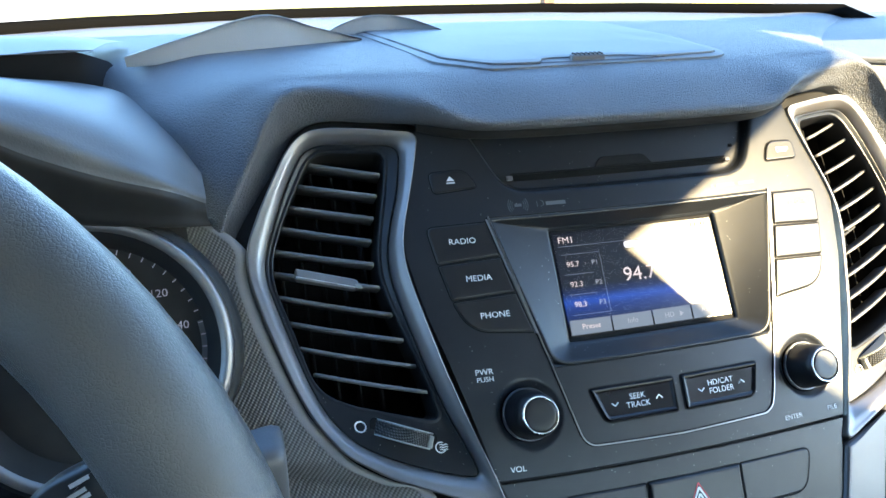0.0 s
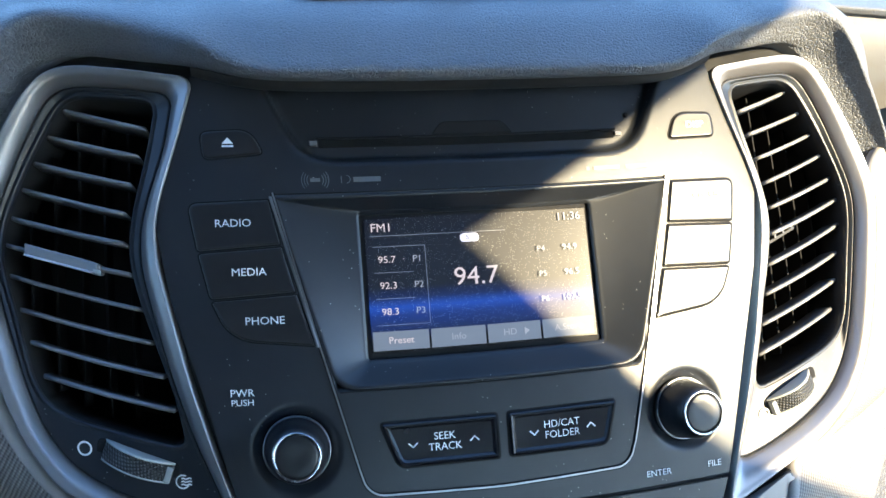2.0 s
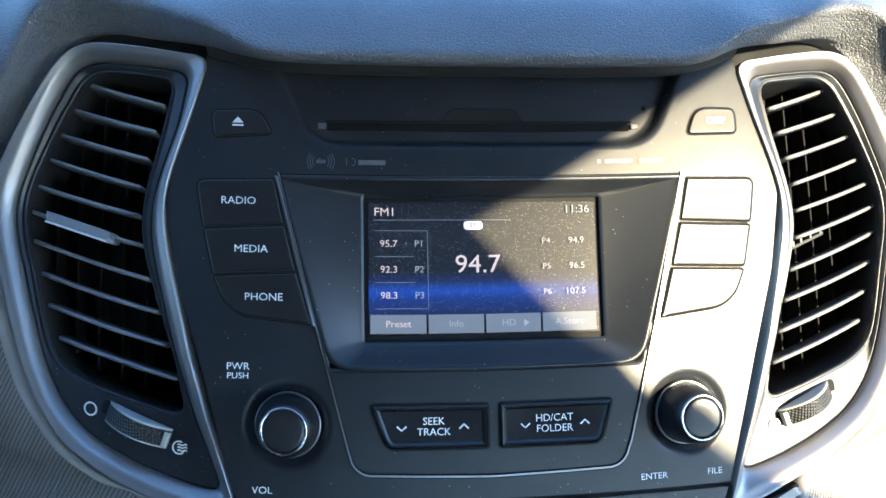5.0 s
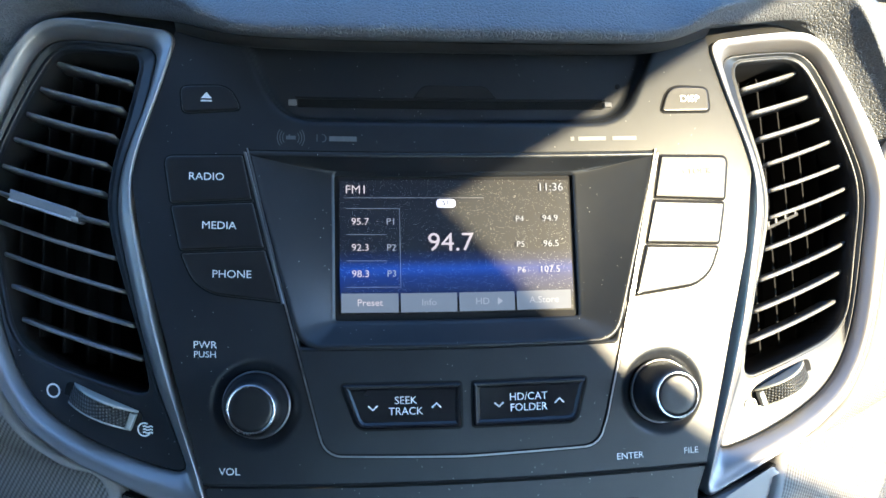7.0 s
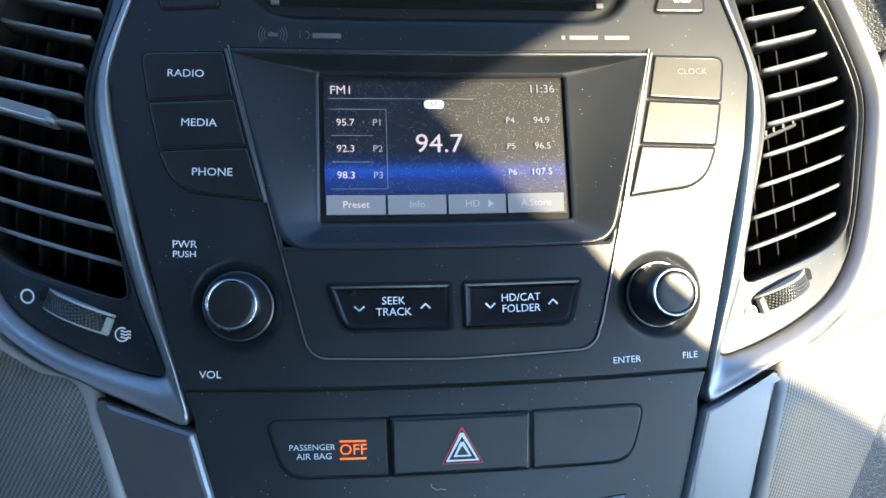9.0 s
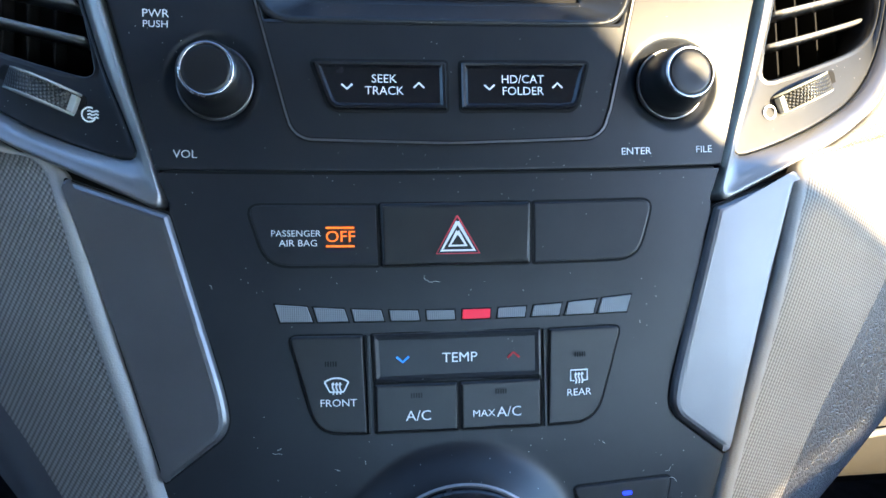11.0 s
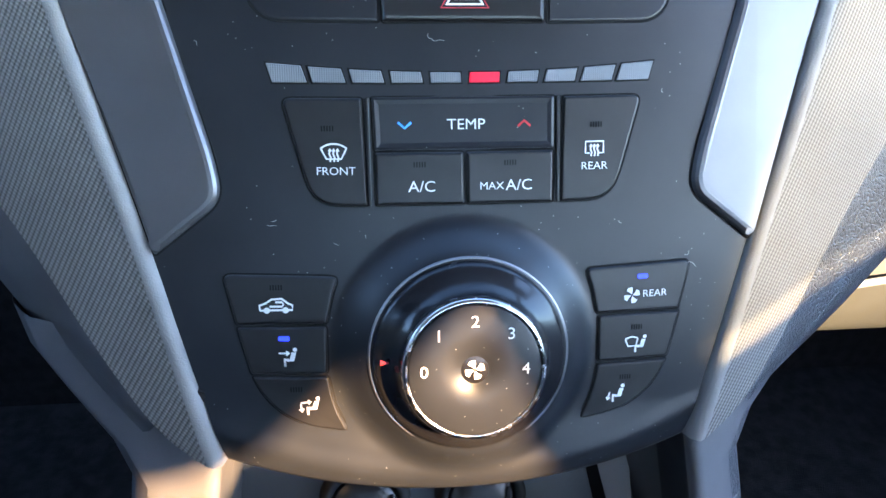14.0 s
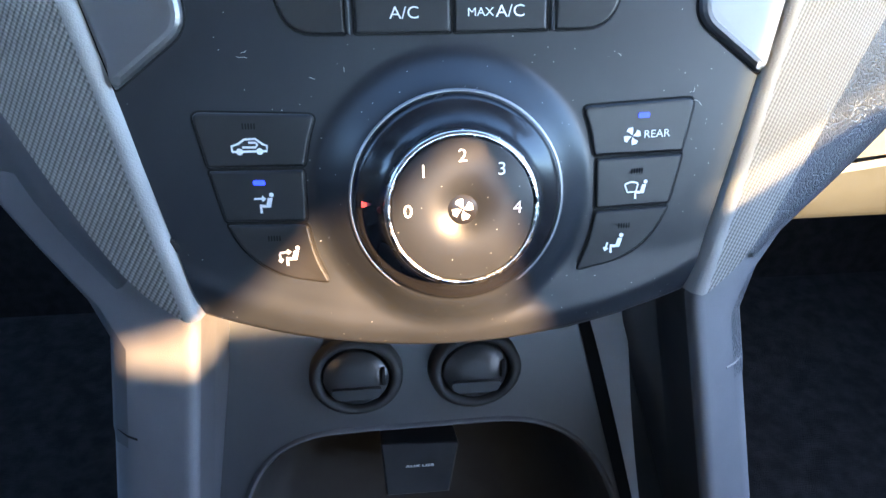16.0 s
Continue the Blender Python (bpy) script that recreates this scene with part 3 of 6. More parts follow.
part("worn_mark", loft([[(-0.0917 + 0.0020 * math.cos(a), 0.4236 - h, 0.8937 + 0.0026 * math.sin(a)) for a in [i * math.pi / 8 for i in range(16)]] for h in (-0.002, 0.0)], place=ident), DARK, dash, "small dark chip in the trim edge")

# ---- lower console ----
console = thing("centre_console", "grey plastic centre console with open tray", "console")
for s, spread, slim, thick in ((-1, 0.145, 0.008, 0.0), (1, 0.215, 0.016, 0.008)):
    bm, rows = bmesh.new(), []
    for j in range(25):
        z = 0.905 - 0.36 * j / 24
        up = max(0.0, z - 0.864)
        k = spread * min(0.014, 0.864 - z) if z > 0.864 else spread * (0.864 - z)
        k = 0.26 * up if up else k
        lean = 0.36 * up + 0.0015 * min(1.0, up / 0.01) if up else -0.20 * (0.864 - z)
        flare = min(0.034, max(0.0, z - 0.850))
        o = 0.0 - slim + k * 1.1 + flare
        sec = [(0.0900 - thick + k * 0.9, 0.505), (0.0850 - thick + k * 0.95, 0.478 + lean * 0.3), (0.0858 - thick * 0.4 + k, 0.4470 + lean * 0.8), (0.0860 - thick * 0.4 + k, 0.4455 + lean * 0.8), (0.0868 - thick * 0.3 + k, 0.4440 + lean), (0.0886 + k, 0.4260 + lean), (0.0888 + k, 0.4230 + lean), (0.0896 + k, 0.4212 + lean), (0.0908 + k, 0.4203 + lean), (0.0924 + k, 0.4203 + lean),
               (0.0945 + k, 0.4208 + lean), (0.1200 + o, 0.4290 + lean + flare * 0.4), (0.1240 + o, 0.4310 + lean + flare * 0.45), (0.1285 + o, 0.4350 + lean + flare * 0.5), (0.1318 + o, 0.4430 + lean + flare * 0.5), (0.1340 + o, 0.470 + lean), (0.140 + o, 0.62)]
        rows.append([bm.verts.new((s * x + 0.0006, y, z)) for x, y in sec])
    zs = 0.806 if s < 0 else 0.822
    for a, b in zip(rows, rows[1:]):
        for i in range(5, len(a) - 1):
            if i < 12 or b[0].co.z < zs:
                bm.faces.new((a[i], a[i + 1], b[i + 1], b[i]))
    knee = bmesh.new()
    cols = [[knee.verts.new(q.co + Vector((s * 0.0006 * (q is not row[12]), 0, 0))) for q in row[12:]] for row in rows if row[0].co.z > zs - 0.016]
    for a, b in zip(cols, cols[1:]):
        for i in range(len(a) - 1):
            knee.faces.new((a[i], a[i + 1], b[i + 1], b[i]))
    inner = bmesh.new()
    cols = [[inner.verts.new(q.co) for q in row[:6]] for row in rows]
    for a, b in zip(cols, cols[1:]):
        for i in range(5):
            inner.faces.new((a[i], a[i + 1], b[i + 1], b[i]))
    for row in rows:
        for q in row[:5]:
            bm.verts.remove(q)
    pillar = part("side_pillar", bm, GREYP, console, "smooth grey plastic console side", True)
    part("knee_side", knee, KNEE if s > 0 else DUSK, pillar, "dark vinyl above the joint", True)
    # Inner faces get darker plastic; their shade is put into the colour.
    part("pillar_inner_side", inner, SATIN if s > 0 else DUSK, pillar, "inner side, shade put into its dark colour", True)
    o, ls = spread * (0.864 - zs) * 1.1 - slim, -0.20 * (0.864 - zs)
    # Right joint is pale: its highlight is put into the colour.
    part("seam", tube([(s * (x + o) + 0.0006, y + ls, zs) for x, y in ((0.1200, 0.4290), (0.1240, 0.4310), (0.1285, 0.4350), (0.1318, 0.4430), (0.1340, 0.470))], 0.0005, 6), EDGE_T if s > 0 else GAP, pillar, "panel joint")
PLATE = mottle(material("lit_plate_plastic", (0.55, 0.55, 0.555), 0.4), 25.0, (0.52, 0.52, 0.525), (0.58, 0.58, 0.585))
BAYW = mottle(material("bay_black_plastic", (0.036, 0.037, 0.040), 0.33, spec=1.0), 25.0, (0.032, 0.033, 0.036), (0.041, 0.042, 0.045))
# one ramp falls from under the panel to the front of the tray; RAMP_OUT points out of it
RAMP_TOP, RAMP_OUT, RAMP_EYE = Vector((0, 0.5075, 0.8455)), Vector((0, -0.866, 0.5)), Vector((-0.027, 0.217, 1.049))


def ramp(x, s, w=0.0):
    """A place on the ramp: x across, s down along it, w out of it."""
    return RAMP_TOP + Vector((x, -0.5 * s, -0.866 * s)) + RAMP_OUT * w


def on_ramp(x, y, z, w=0.0):
    """A level outline carried over to the ramp."""
    d = Vector((x, y, z)) - RAMP_EYE
    return RAMP_EYE + d * ((RAMP_TOP - RAMP_EYE).dot(RAMP_OUT) / d.dot(RAMP_OUT)) + RAMP_OUT * w


DECK = 0.745
rim_out = rounded([(-0.118, 0.470), (0.118, 0.470), (0.150, 0.24), (-0.150, 0.24)], 0.0005, 10)
rim_in = rounded([(-0.0850, 0.4620), (0.0750, 0.4645), (0.0800, 0.28), (-0.0920, 0.28)], (0.040, 0.046, 0.02, 0.02), 10)
on_deck = lambda x, y, w: on_ramp(x, y, DECK, w)
foot = on_ramp(0.118, 0.470, DECK)
s_foot = (RAMP_TOP.z - foot.z) / 0.866
part("bay_ramp", quilt([[ramp(x * k, q) for k, q in ((0.93, -0.03), (0.96, 0.02), (1.0, s_foot))] for x in (-foot.x - 0.012, -0.05, 0.0, 0.05, foot.x)], 13, 8), BAYW, console, "satin dark grey ramp of the bay", True)
part("deck", loft([[(x, y, 0.0) for x, y in rim_out], [(x, y, 0.0) for x, y in inset(rim_in, -0.003)]], cap=False, place=on_deck), BAYW, console, "satin dark grey surround of the tray")
part("tray_rim", loft([[(x, y, -0.001) for x, y in inset(rim_in, -0.004)], [(x, y, 0.0020) for x, y in inset(rim_in, -0.0024)], [(x, y, 0.0022) for x, y in inset(rim_in, -0.0010)], [(x, y, -0.001) for x, y in rim_in]], cap=False, place=on_deck), DUSK, console, "worn dark grey tray rim", True)
part("tray", loft([[(x, y, 0.0) for x, y in rim_in], [(x, y, -0.05) for x, y in inset(rim_in, 0.004)], [(x, y, -0.062) for x, y in inset(rim_in, 0.014)]], place=on_deck), DARK, console, "black open tray", True)
# dark groove and plate at the bay's side; light on the plate is put into its colour
groove_l, groove_r = ((0.0600, 0.02), (0.0713, 0.0612), (0.0805, 0.1045), (0.0907, 0.1486), (0.0985, 0.185)), ((0.0655, 0.02), (0.0772, 0.0612), (0.0874, 0.1045), (0.0965, 0.1486), (0.1040, 0.185))
part("bay_groove", quilt([[ramp(x, q, 0.0012) for x, q in line] for line in (groove_l, groove_r)], 3, 12), GAP, console, "dark groove")
part("bay_plate", quilt([[ramp(x, q, 0.0024) for x, q in groove_r], [ramp(x, q, 0.0060) for x, q in ((0.0900, 0.02), (0.0930, 0.0612), (0.0950, 0.1045), (0.0990, 0.1486), (0.1045, 0.185))]], 5, 12), PLATE, console, "grey plate, light on it put into its pale colour")

GLOVE = relief(mottle(material("beige_grey_glove_box_plastic", (0.045, 0.042, 0.037), 0.55), 20.0, (0.041, 0.038, 0.033), (0.050, 0.047, 0.041)), grain(1500.0), 0.25, 0.0005)
# passenger's side of the dash: soft pad with an edge, ribbed face below
part("passenger_face", quilt([[(x, 0.700, 1.2110 - 0.07 * (x - 0.254)), (x, 0.694, 1.19 - 0.05 * (x - 0.25)), (x, 0.690, 1.13), (x, 0.680, 1.05), (x, 0.652, 0.96), (x, 0.622, 0.87), (x, 0.604, 0.805 + 0.11 * (x - 0.29))] for x in (0.225, 0.30, 0.45, 0.95)], 24, 26), GLOVE, dash, "smooth warm grey glove box face", True)
part("glove_box_edge", tube([(x, 0.6025, 0.800 + 0.15 * (x - 0.29)) for x in (0.20, 0.28, 0.36, 0.50, 0.95)], 0.0026, 8), EDGE_T, dash, "pale lower edge of the glove box")
part("lower_panel", quilt([[(x, 0.6045, 0.8005 + 0.15 * (x - 0.29)), (x, 0.606, 0.790 + 0.14 * (x - 0.29)), (x, 0.612, 0.765 + 0.1 * (x - 0.29)), (x, 0.632, 0.738), (x, 0.70, 0.715), (x, 0.85, 0.71)] for x in (0.20, 0.30, 0.45, 0.95)], 16, 18), GLOVE, dash, "grey panel under the glove box", True)
part("passenger_pad", quilt([[(x, 0.702, 1.2085 - 0.07 * (x - 0.254)), (x, 0.695, 1.2125 - 0.07 * (x - 0.254)), (x, 0.705, 1.2165 - 0.06 * (x - 0.254)), (x, 0.80, 1.219), (x, 0.95, 1.222), (x, 1.15, 1.222)] for x in (0.235, 0.30, 0.45, 0.95)], 24, 26), LEATHER, dash, "dark blue-grey grained passenger pad", True)


# ---- centre stack: faceplates ----
BEZEL = [(-0.0872, 0.1466), (0.0888, 0.1466), (0.0662, 0.0655), (-0.0655, 0.0655)]
CD_BAY = [(-0.0735, 0.1608), (0.0750, 0.1608), (0.0915, 0.1960), (0.0915, 0.24), (-0.0895, 0.24), (-0.0895, 0.1960)]
KNOBS = ((-0.0830, 0.0433), (0.0852, 0.0433))
FAN = (0.0010, -0.1325)
HALF = ((-0.20, 0.079), (-0.1752, 0.0842), (-0.0985, 0.1040), (-0.085, 0.099), (0.0, 0.099), (0.0129, 0.1040), (0.0664, 0.1180), (0.1025, 0.1285), (0.1377, 0.1345), (0.197, 0.1180), (0.24, 0.110))

CD_ROUND = rounded(CD_BAY, (0.014, 0.014, 0.0, 0.0, 0.0, 0.0), 6)


def face_height(u, v):
    h = 0.0
    d = inside(CD_ROUND, u, v)
    if d > -0.003:
        h -= 0.0055 * smooth01((d + 0.0012) / 0.0042)
    if inside(BEZEL, u, v) > 0.0012:
        h -= 0.016
    for ku, kv in KNOBS:
        r = math.hypot(u - ku, v - kv)
        h -= 0.0042 * smooth01((0.0180 - r) / 0.0055)
    r = math.hypot(u - FAN[0], v - FAN[1])
    h += 0.0105 * smooth01((0.0475 - r) / 0.017)
    if r < 0.028:
        h -= 0.006
    lip = -0.1765 + 2.6 * u * u
    h += 0.0014 * smooth01((lip + 0.003 - v) / 0.009) + 0.0045 * smooth01((-0.155 - v) / 0.03)
    turn = max(0.0, -0.1705 + 2.2 * u * u - v)
    return h - 0.0045 * min(turn / 0.015, 1.3) ** 2


def face_sheet(v_lo, v_hi, nu, nv, thick=0.004):
    bm, rows = bmesh.new(), []
    for j in range(nv + 1):
        row = []
        for i in range(nu + 1):
            a = 2 * i / nu - 1
            f = j / nv
            lo = v_lo(a) if callable(v_lo) else v_lo
            v = lo + (v_hi - lo) * f
            u = a * float(np.interp(v, [q[0] for q in HALF], [q[1] for q in HALF]))
            row.append(bm.verts.new(W(u, v, face_height(u, v))))
        rows.append(row)
    for a, b in zip(rows, rows[1:]):
        for i in range(nu):
            bm.faces.new((a[i], a[i + 1], b[i + 1], b[i]))
    # the rim turns back
    edge = [rows[0]]
    back = [[bm.verts.new(q.co + Vector((0, thick * 3, -thick * 0.5))) for q in rows[0]]]
    for a, b in zip(edge, back):
        for i in range(nu):
            bm.faces.new((a[i + 1], a[i], b[i], b[i + 1]))
    return bm


radio = thing("car_radio", "black factory car radio with colour screen, matt plastic", "car radio")
part("faceplate", face_sheet(0.0116, 0.206, 190, 150), FACE, radio, "matt black plastic faceplate with sparse dust", True)
climate = thing("climate_control_panel", "matt black climate control panel with fan dial", "climate control")
part("faceplate", face_sheet(lambda a: -0.1868 + 0.0125 * a * a, 0.0106, 170, 150), FACE, climate, "matt black plastic faceplate, dusty", True)
part("seam", bar(-0.101, 0.101, 0.0106, 0.0116, -0.004, -0.0008, 0.0001), GAP, radio)


def button(outline, parent, r=0.0025, rise=0.0011, name="button", label="", mat=None, gap=0.00045, bevel=0.0010):
    """A key in its well: a dark gap, the key, and a paler worn edge."""
    o = rounded(outline, tuple(q * 1.35 + 0.0003 for q in r) if isinstance(r, tuple) else r * 1.35 + 0.0003)
    key = part(name, slab(inset(o, gap * 0.4), -0.001, rise, bevel, 3), mat or BUTTON, parent, label, False)
    well = part("gap", slab(inset(o, -gap), -0.002, 0.00025, 0.0001, 1), GAP, key)
    return key


# ---- radio: keys ----
GLYPH = 0.0044
left_keys = (("RADIO", [(-0.1210, 0.1440), (-0.0886, 0.1450), (-0.0846, 0.1262), (-0.1178, 0.1240)], (0.003, 0.0003, 0.0003, 0.001), (-0.1031, 0.1352)),
             ("MEDIA", [(-0.1176, 0.1231), (-0.0842, 0.1251), (-0.0796, 0.1064), (-0.1135, 0.1045)], (0.001, 0.0003, 0.0003, 0.001), (-0.0978, 0.1150)),
             ("PHONE", [(-0.1133, 0.1035), (-0.0792, 0.1054), (-0.0731, 0.0842), (-0.1010, 0.0872), (-0.1085, 0.0925)], (0.001, 0.0003, 0.0005, 0.006, 0.006), (-0.0925, 0.0952)))
for word, o, r, (u, v) in left_keys:
    k = button(o, radio, r, label="black radio key with white word")
    lettering(word, u, v, GLYPH, 0.0013, PRINT, k)
right_keys = (("CLOCK", mirror(left_keys[0][1]), (0.001, 0.0003, 0.0003, 0.003), (0.1070, 0.1372)),
              ("", mirror(left_keys[1][1]), (0.001, 0.0003, 0.0003, 0.001), None),
              ("", mirror(left_keys[2][1]), (0.006, 0.006, 0.0005, 0.0003, 0.001), None))
for word, o, r, at in right_keys:
    k = button([(x + 0.0018, y) for x, y in o], radio, r, label="black radio key, word washed out by sun")
    if word:
        lettering(word, at[0], at[1], GLYPH * 0.85, 0.0013, PALE, k)
k = button([(-0.1150, 0.1743), (-0.0945, 0.1752), (-0.0892, 0.1643), (-0.1138, 0.1622)], radio, (0.0025, 0.006, 0.002, 0.002), label="black eject key")
blot([[(-0.1060, 0.1687), (-0.1014, 0.1687), (-0.1037, 0.1714)], [(-0.1060, 0.1673), (-0.1014, 0.1673), (-0.1014, 0.1680), (-0.1060, 0.1680)]], 0.0013, PRINT, k)
k = button([(0.0965, 0.1772), (0.1160, 0.1762), (0.1162, 0.1645), (0.0918, 0.1645)], radio, (0.005, 0.0025, 0.002, 0.002), label="black display key")
lettering("DISP", 0.1062, 0.1704, 0.0044, 0.0013, PRINT, k)
# bright lines beside the keys
for s in (-1, 1):
    a, b = (-0.0877, 0.1462), (-0.0722, 0.0836)
    line = [(a[0] - 0.0006, a[1]), (a[0] + 0.0006, a[1]), (b[0] + 0.0006, b[1]), (b[0] - 0.0006, b[1])]
    if s > 0:
        line = [(x + 0.0016, y) for x, y in mirror(line)]
    part("key_edge", slab(line, -0.001, 0.0012, 0.0003, 1), TRIM, radio, "thin bright edge")

# thin bright U line round the screen and the rocker keys
path = [(-0.0868, 0.1478)] + [(-0.0712, 0.0832), (-0.0585, 0.0330)] + arc(-0.0490, 0.0318, 0.0088, 190, 265, 6) + [(0.0, 0.0218)] + arc(0.0500, 0.0318, 0.0088, 275, 350, 6) + [(0.0600, 0.0335), (0.0728, 0.0832), (0.0884, 0.1478)]
path = dense(path, 0.005, closed=False)
for n_, (wd, mt, h) in {"bright_line": (0.0007, TRIM, 0.0009), "line_gap": (0.0018, GAP, 0.0004)}.items():
    k = len(path)
    outer, inner = [], []
    for i in range(k):
        a, b = Vector(path[max(i - 1, 0)]), Vector(path[min(i + 1, k - 1)])
        d = (b - a).normalized()
        nrm = Vector((-d.y, d.x)) * wd / 2
        outer.append((path[i][0] + nrm.x, path[i][1] + nrm.y))
        inner.append((path[i][0] - nrm.x, path[i][1] - nrm.y))
    rings = [[(*p, -0.001) for p in outer], [(*p, h) for p in outer], [(*p, h) for p in inner], [(*p, -0.001) for p in inner]]
    part(n_, loft(rings, cap=False, closed=False), mt, radio)

# ---- radio: screen ----
IN_ = [(-0.0515, 0.1392), (0.0525, 0.1392), (0.0525, 0.0770), (-0.0515, 0.0770)]


def sided(pts, r, q=16, n=6):
    """A rounded outline with q points added along each side."""
    o, out = rounded(pts, r, n), []
    for i, a in enumerate(o):
        b = o[(i + 1) % len(o)]
        k = q if i % (n + 1) == n else 1
        out += [(a[0] + (b[0] - a[0]) * j / k, a[1] + (b[1] - a[1]) * j / k) for j in range(k)]
    return out


ro, ri = sided(BEZEL, (0.002, 0.002, 0.010, 0.010)), sided(IN_, 0.0012)
slope = [[(a[0] * (1 - f) + b[0] * f, a[1] * (1 - f) + b[1] * f, h) for a, b in zip(inset(ro, 0.0018), inset(ri, -0.0014))] for f, h in ((0.0, 0.0001), (0.06, -0.0004), (0.5, -0.0042), (0.94, -0.0074), (1.0, -0.0078))]
part("screen_bezel", loft([[(x, y, -0.0010) for x, y in inset(ro, -0.0006)], [(x, y, 0.0004) for x, y in ro], [(x, y, 0.0005) for x, y in inset(ro, 0.0010)], *slope, [(x, y, -0.0081) for x, y in ri], [(x, y, -0.0115) for x, y in ri]], cap=False), FACE, radio, "sloping black plastic screen surround", True)
part("seam", bar(-0.0645, 0.0652, 0.0646, 0.0651, -0.002, 0.00015, 0.0001), GAP, radio)
part("seam", bar(-0.086, 0.0876, 0.1470, 0.1475, -0.002, 0.00015, 0.0001), GAP, radio)
SW = -0.0090
SX0, SX1, SY0, SY1 = -0.0496, 0.0506, 0.0795, 0.1372


def scr(fx, fy):
    """A place on the screen from fractions across and down."""
    return (SX0 + (SX1 - SX0) * fx, SY1 + (SY0 - SY1) * fy)


SCREEN = flecks(material("lit_screen", (0.022, 0.022, 0.021), 0.25, spec=0.34, emit=(0.01, 0.014, 0.03), power=0.35), 1500.0, 0.16, (0.20, 0.195, 0.18), 0.40)
_n, _l, _b = nodes_of(SCREEN)
_tc, _map, _gr, _rp = _n.new("ShaderNodeTexCoord"), _n.new("ShaderNodeSeparateXYZ"), _n.new("ShaderNodeMapRange"), _n.new("ShaderNodeValToRGB")
_l.new(_tc.outputs["Object"], _map.inputs[0])
_l.new(_map.outputs["Z"], _gr.inputs["Value"])
_gr.inputs["From Min"].default_value, _gr.inputs["From Max"].default_value = W(0, SY0)[2], W(0, SY1)[2]
for pos, col in ((0.0, (0.004, 0.006, 0.02)), (0.17, (0.006, 0.025, 0.17)), (0.23, (0.012, 0.055, 0.34)), (0.30, (0.004, 0.012, 0.07)), (0.38, (0.003, 0.004, 0.012))):
    e = _rp.color_ramp.elements.new(pos)
    e.color = (*col, 1)
_rp.color_ramp.elements.remove(_rp.color_ramp.elements[-1])
_l.new(_gr.outputs[0], _rp.inputs["Fac"])
_l.new(_rp.outputs["Color"], _b.inputs["Emission Color"])
_b.inputs["Emission Strength"].default_value = 0.15
part("display_frame", slab(inset(IN_, -0.0006), -0.0140, -0.0097, 0.0001, 1), GAP, radio, "black edge round the display")
display = part("display", slab([scr(0, 0), scr(1, 0), scr(1, 1), scr(0, 1)], SW - 0.001, SW, 0.0001, 1), SCREEN, radio, "lit colour display with radio stations, dusty glass")
LIT = material("lit_words", (0.05, 0.05, 0.05), 0.4, emit=(1.0, 0.78, 0.74), power=0.105)
DIMW = material("dim_lit_words", (0.015, 0.015, 0.015), 0.4, emit=(0.5, 0.5, 0.56), power=0.11)
KEYLIT = material("lit_soft_key", (0.03, 0.03, 0.033), 0.42, spec=0.2, emit=(0.22, 0.25, 0.31), power=0.11)
LINE = material("lit_line", (0.05, 0.05, 0.05), 0.4, emit=(0.3, 0.33, 0.42), power=0.09)
WORDS = SW + 0.0004


def say(text, fx, fy, size, mat=LIT, align="LEFT", bold=0.0):
    u, v = scr(fx, fy)
    lettering(text, u, v, size, WORDS, mat, display, align=align, bold=bold, wide=1.05)


say("FM1", 0.025, 0.075, 0.0052)
say("11:36", 0.975, 0.060, 0.0050, DIMW, "RIGHT")
say("94.7", 0.37, 0.475, 0.0112)
for i, (f, p) in enumerate((("95.7", "P1"), ("92.3", "P2"), ("98.3", "P3"))):
    say(f, 0.05, 0.315 + 0.194 * i, 0.0042)
    say(p, 0.197, 0.315 + 0.194 * i, 0.0040, DIMW)
say("·", 0.155, 0.315, 0.0042)
for i, (p, f) in enumerate((("P4", "94.9"), ("P5", "96.5"), ("P6", "107.5"))):
    say(p, 0.755, 0.30 + 0.194 * i, 0.0036, DIMW)
    say(f, 0.945, 0.30 + 0.194 * i, 0.0040, DIMW, "RIGHT")
for i, (wd, mt) in enumerate((("Preset", LIT), ("Info", DIMW), ("HD", DIMW), ("A.Store", DIMW))):
    a, b = scr(0.006 + 0.2475 * i, 0.845), scr(0.006 + 0.2475 * i + 0.238, 0.985)
    blot([[(a[0], a[1]), (b[0], a[1]), (b[0], b[1]), (a[0], b[1])]], SW + 0.0002, KEYLIT, display, "soft_key")
    say(wd, 0.125 + 0.2475 * i - (0.02 if wd == "HD" else 0), 0.915, 0.0040, mt, "CENTER")
u, v = scr(0.665, 0.915)
blot([[(u, v - 0.0016), (u + 0.0024, v), (u, v + 0.0016)]], WORDS, DIMW, display)
u, v = scr(0.455, 0.175)
blot([rounded([(u - 0.0042, v - 0.0019), (u + 0.0042, v - 0.0019), (u + 0.0042, v + 0.0019), (u - 0.0042, v + 0.0019)], 0.0018)], SW + 0.0002, material("lit_badge", (0.2, 0.2, 0.2), 0.4, emit=(0.55, 0.5, 0.6), power=0.2), display, "badge")
lettering("ST", u, v, 0.0028, WORDS, GAP, display)
box = [scr(0.03, 0.215), scr(0.255, 0.215), scr(0.255, 0.80), scr(0.03, 0.80)]
strokes([[box[0], box[1]], [box[1], box[2]], [box[2], box[3]], [scr(0.03, 0.41), scr(0.20, 0.41)], [scr(0.03, 0.605), scr(0.20, 0.605)], [scr(0.02, 0.135), scr(0.62, 0.135)]], 0.00022, SW + 0.0003, LINE, display, "ruling")

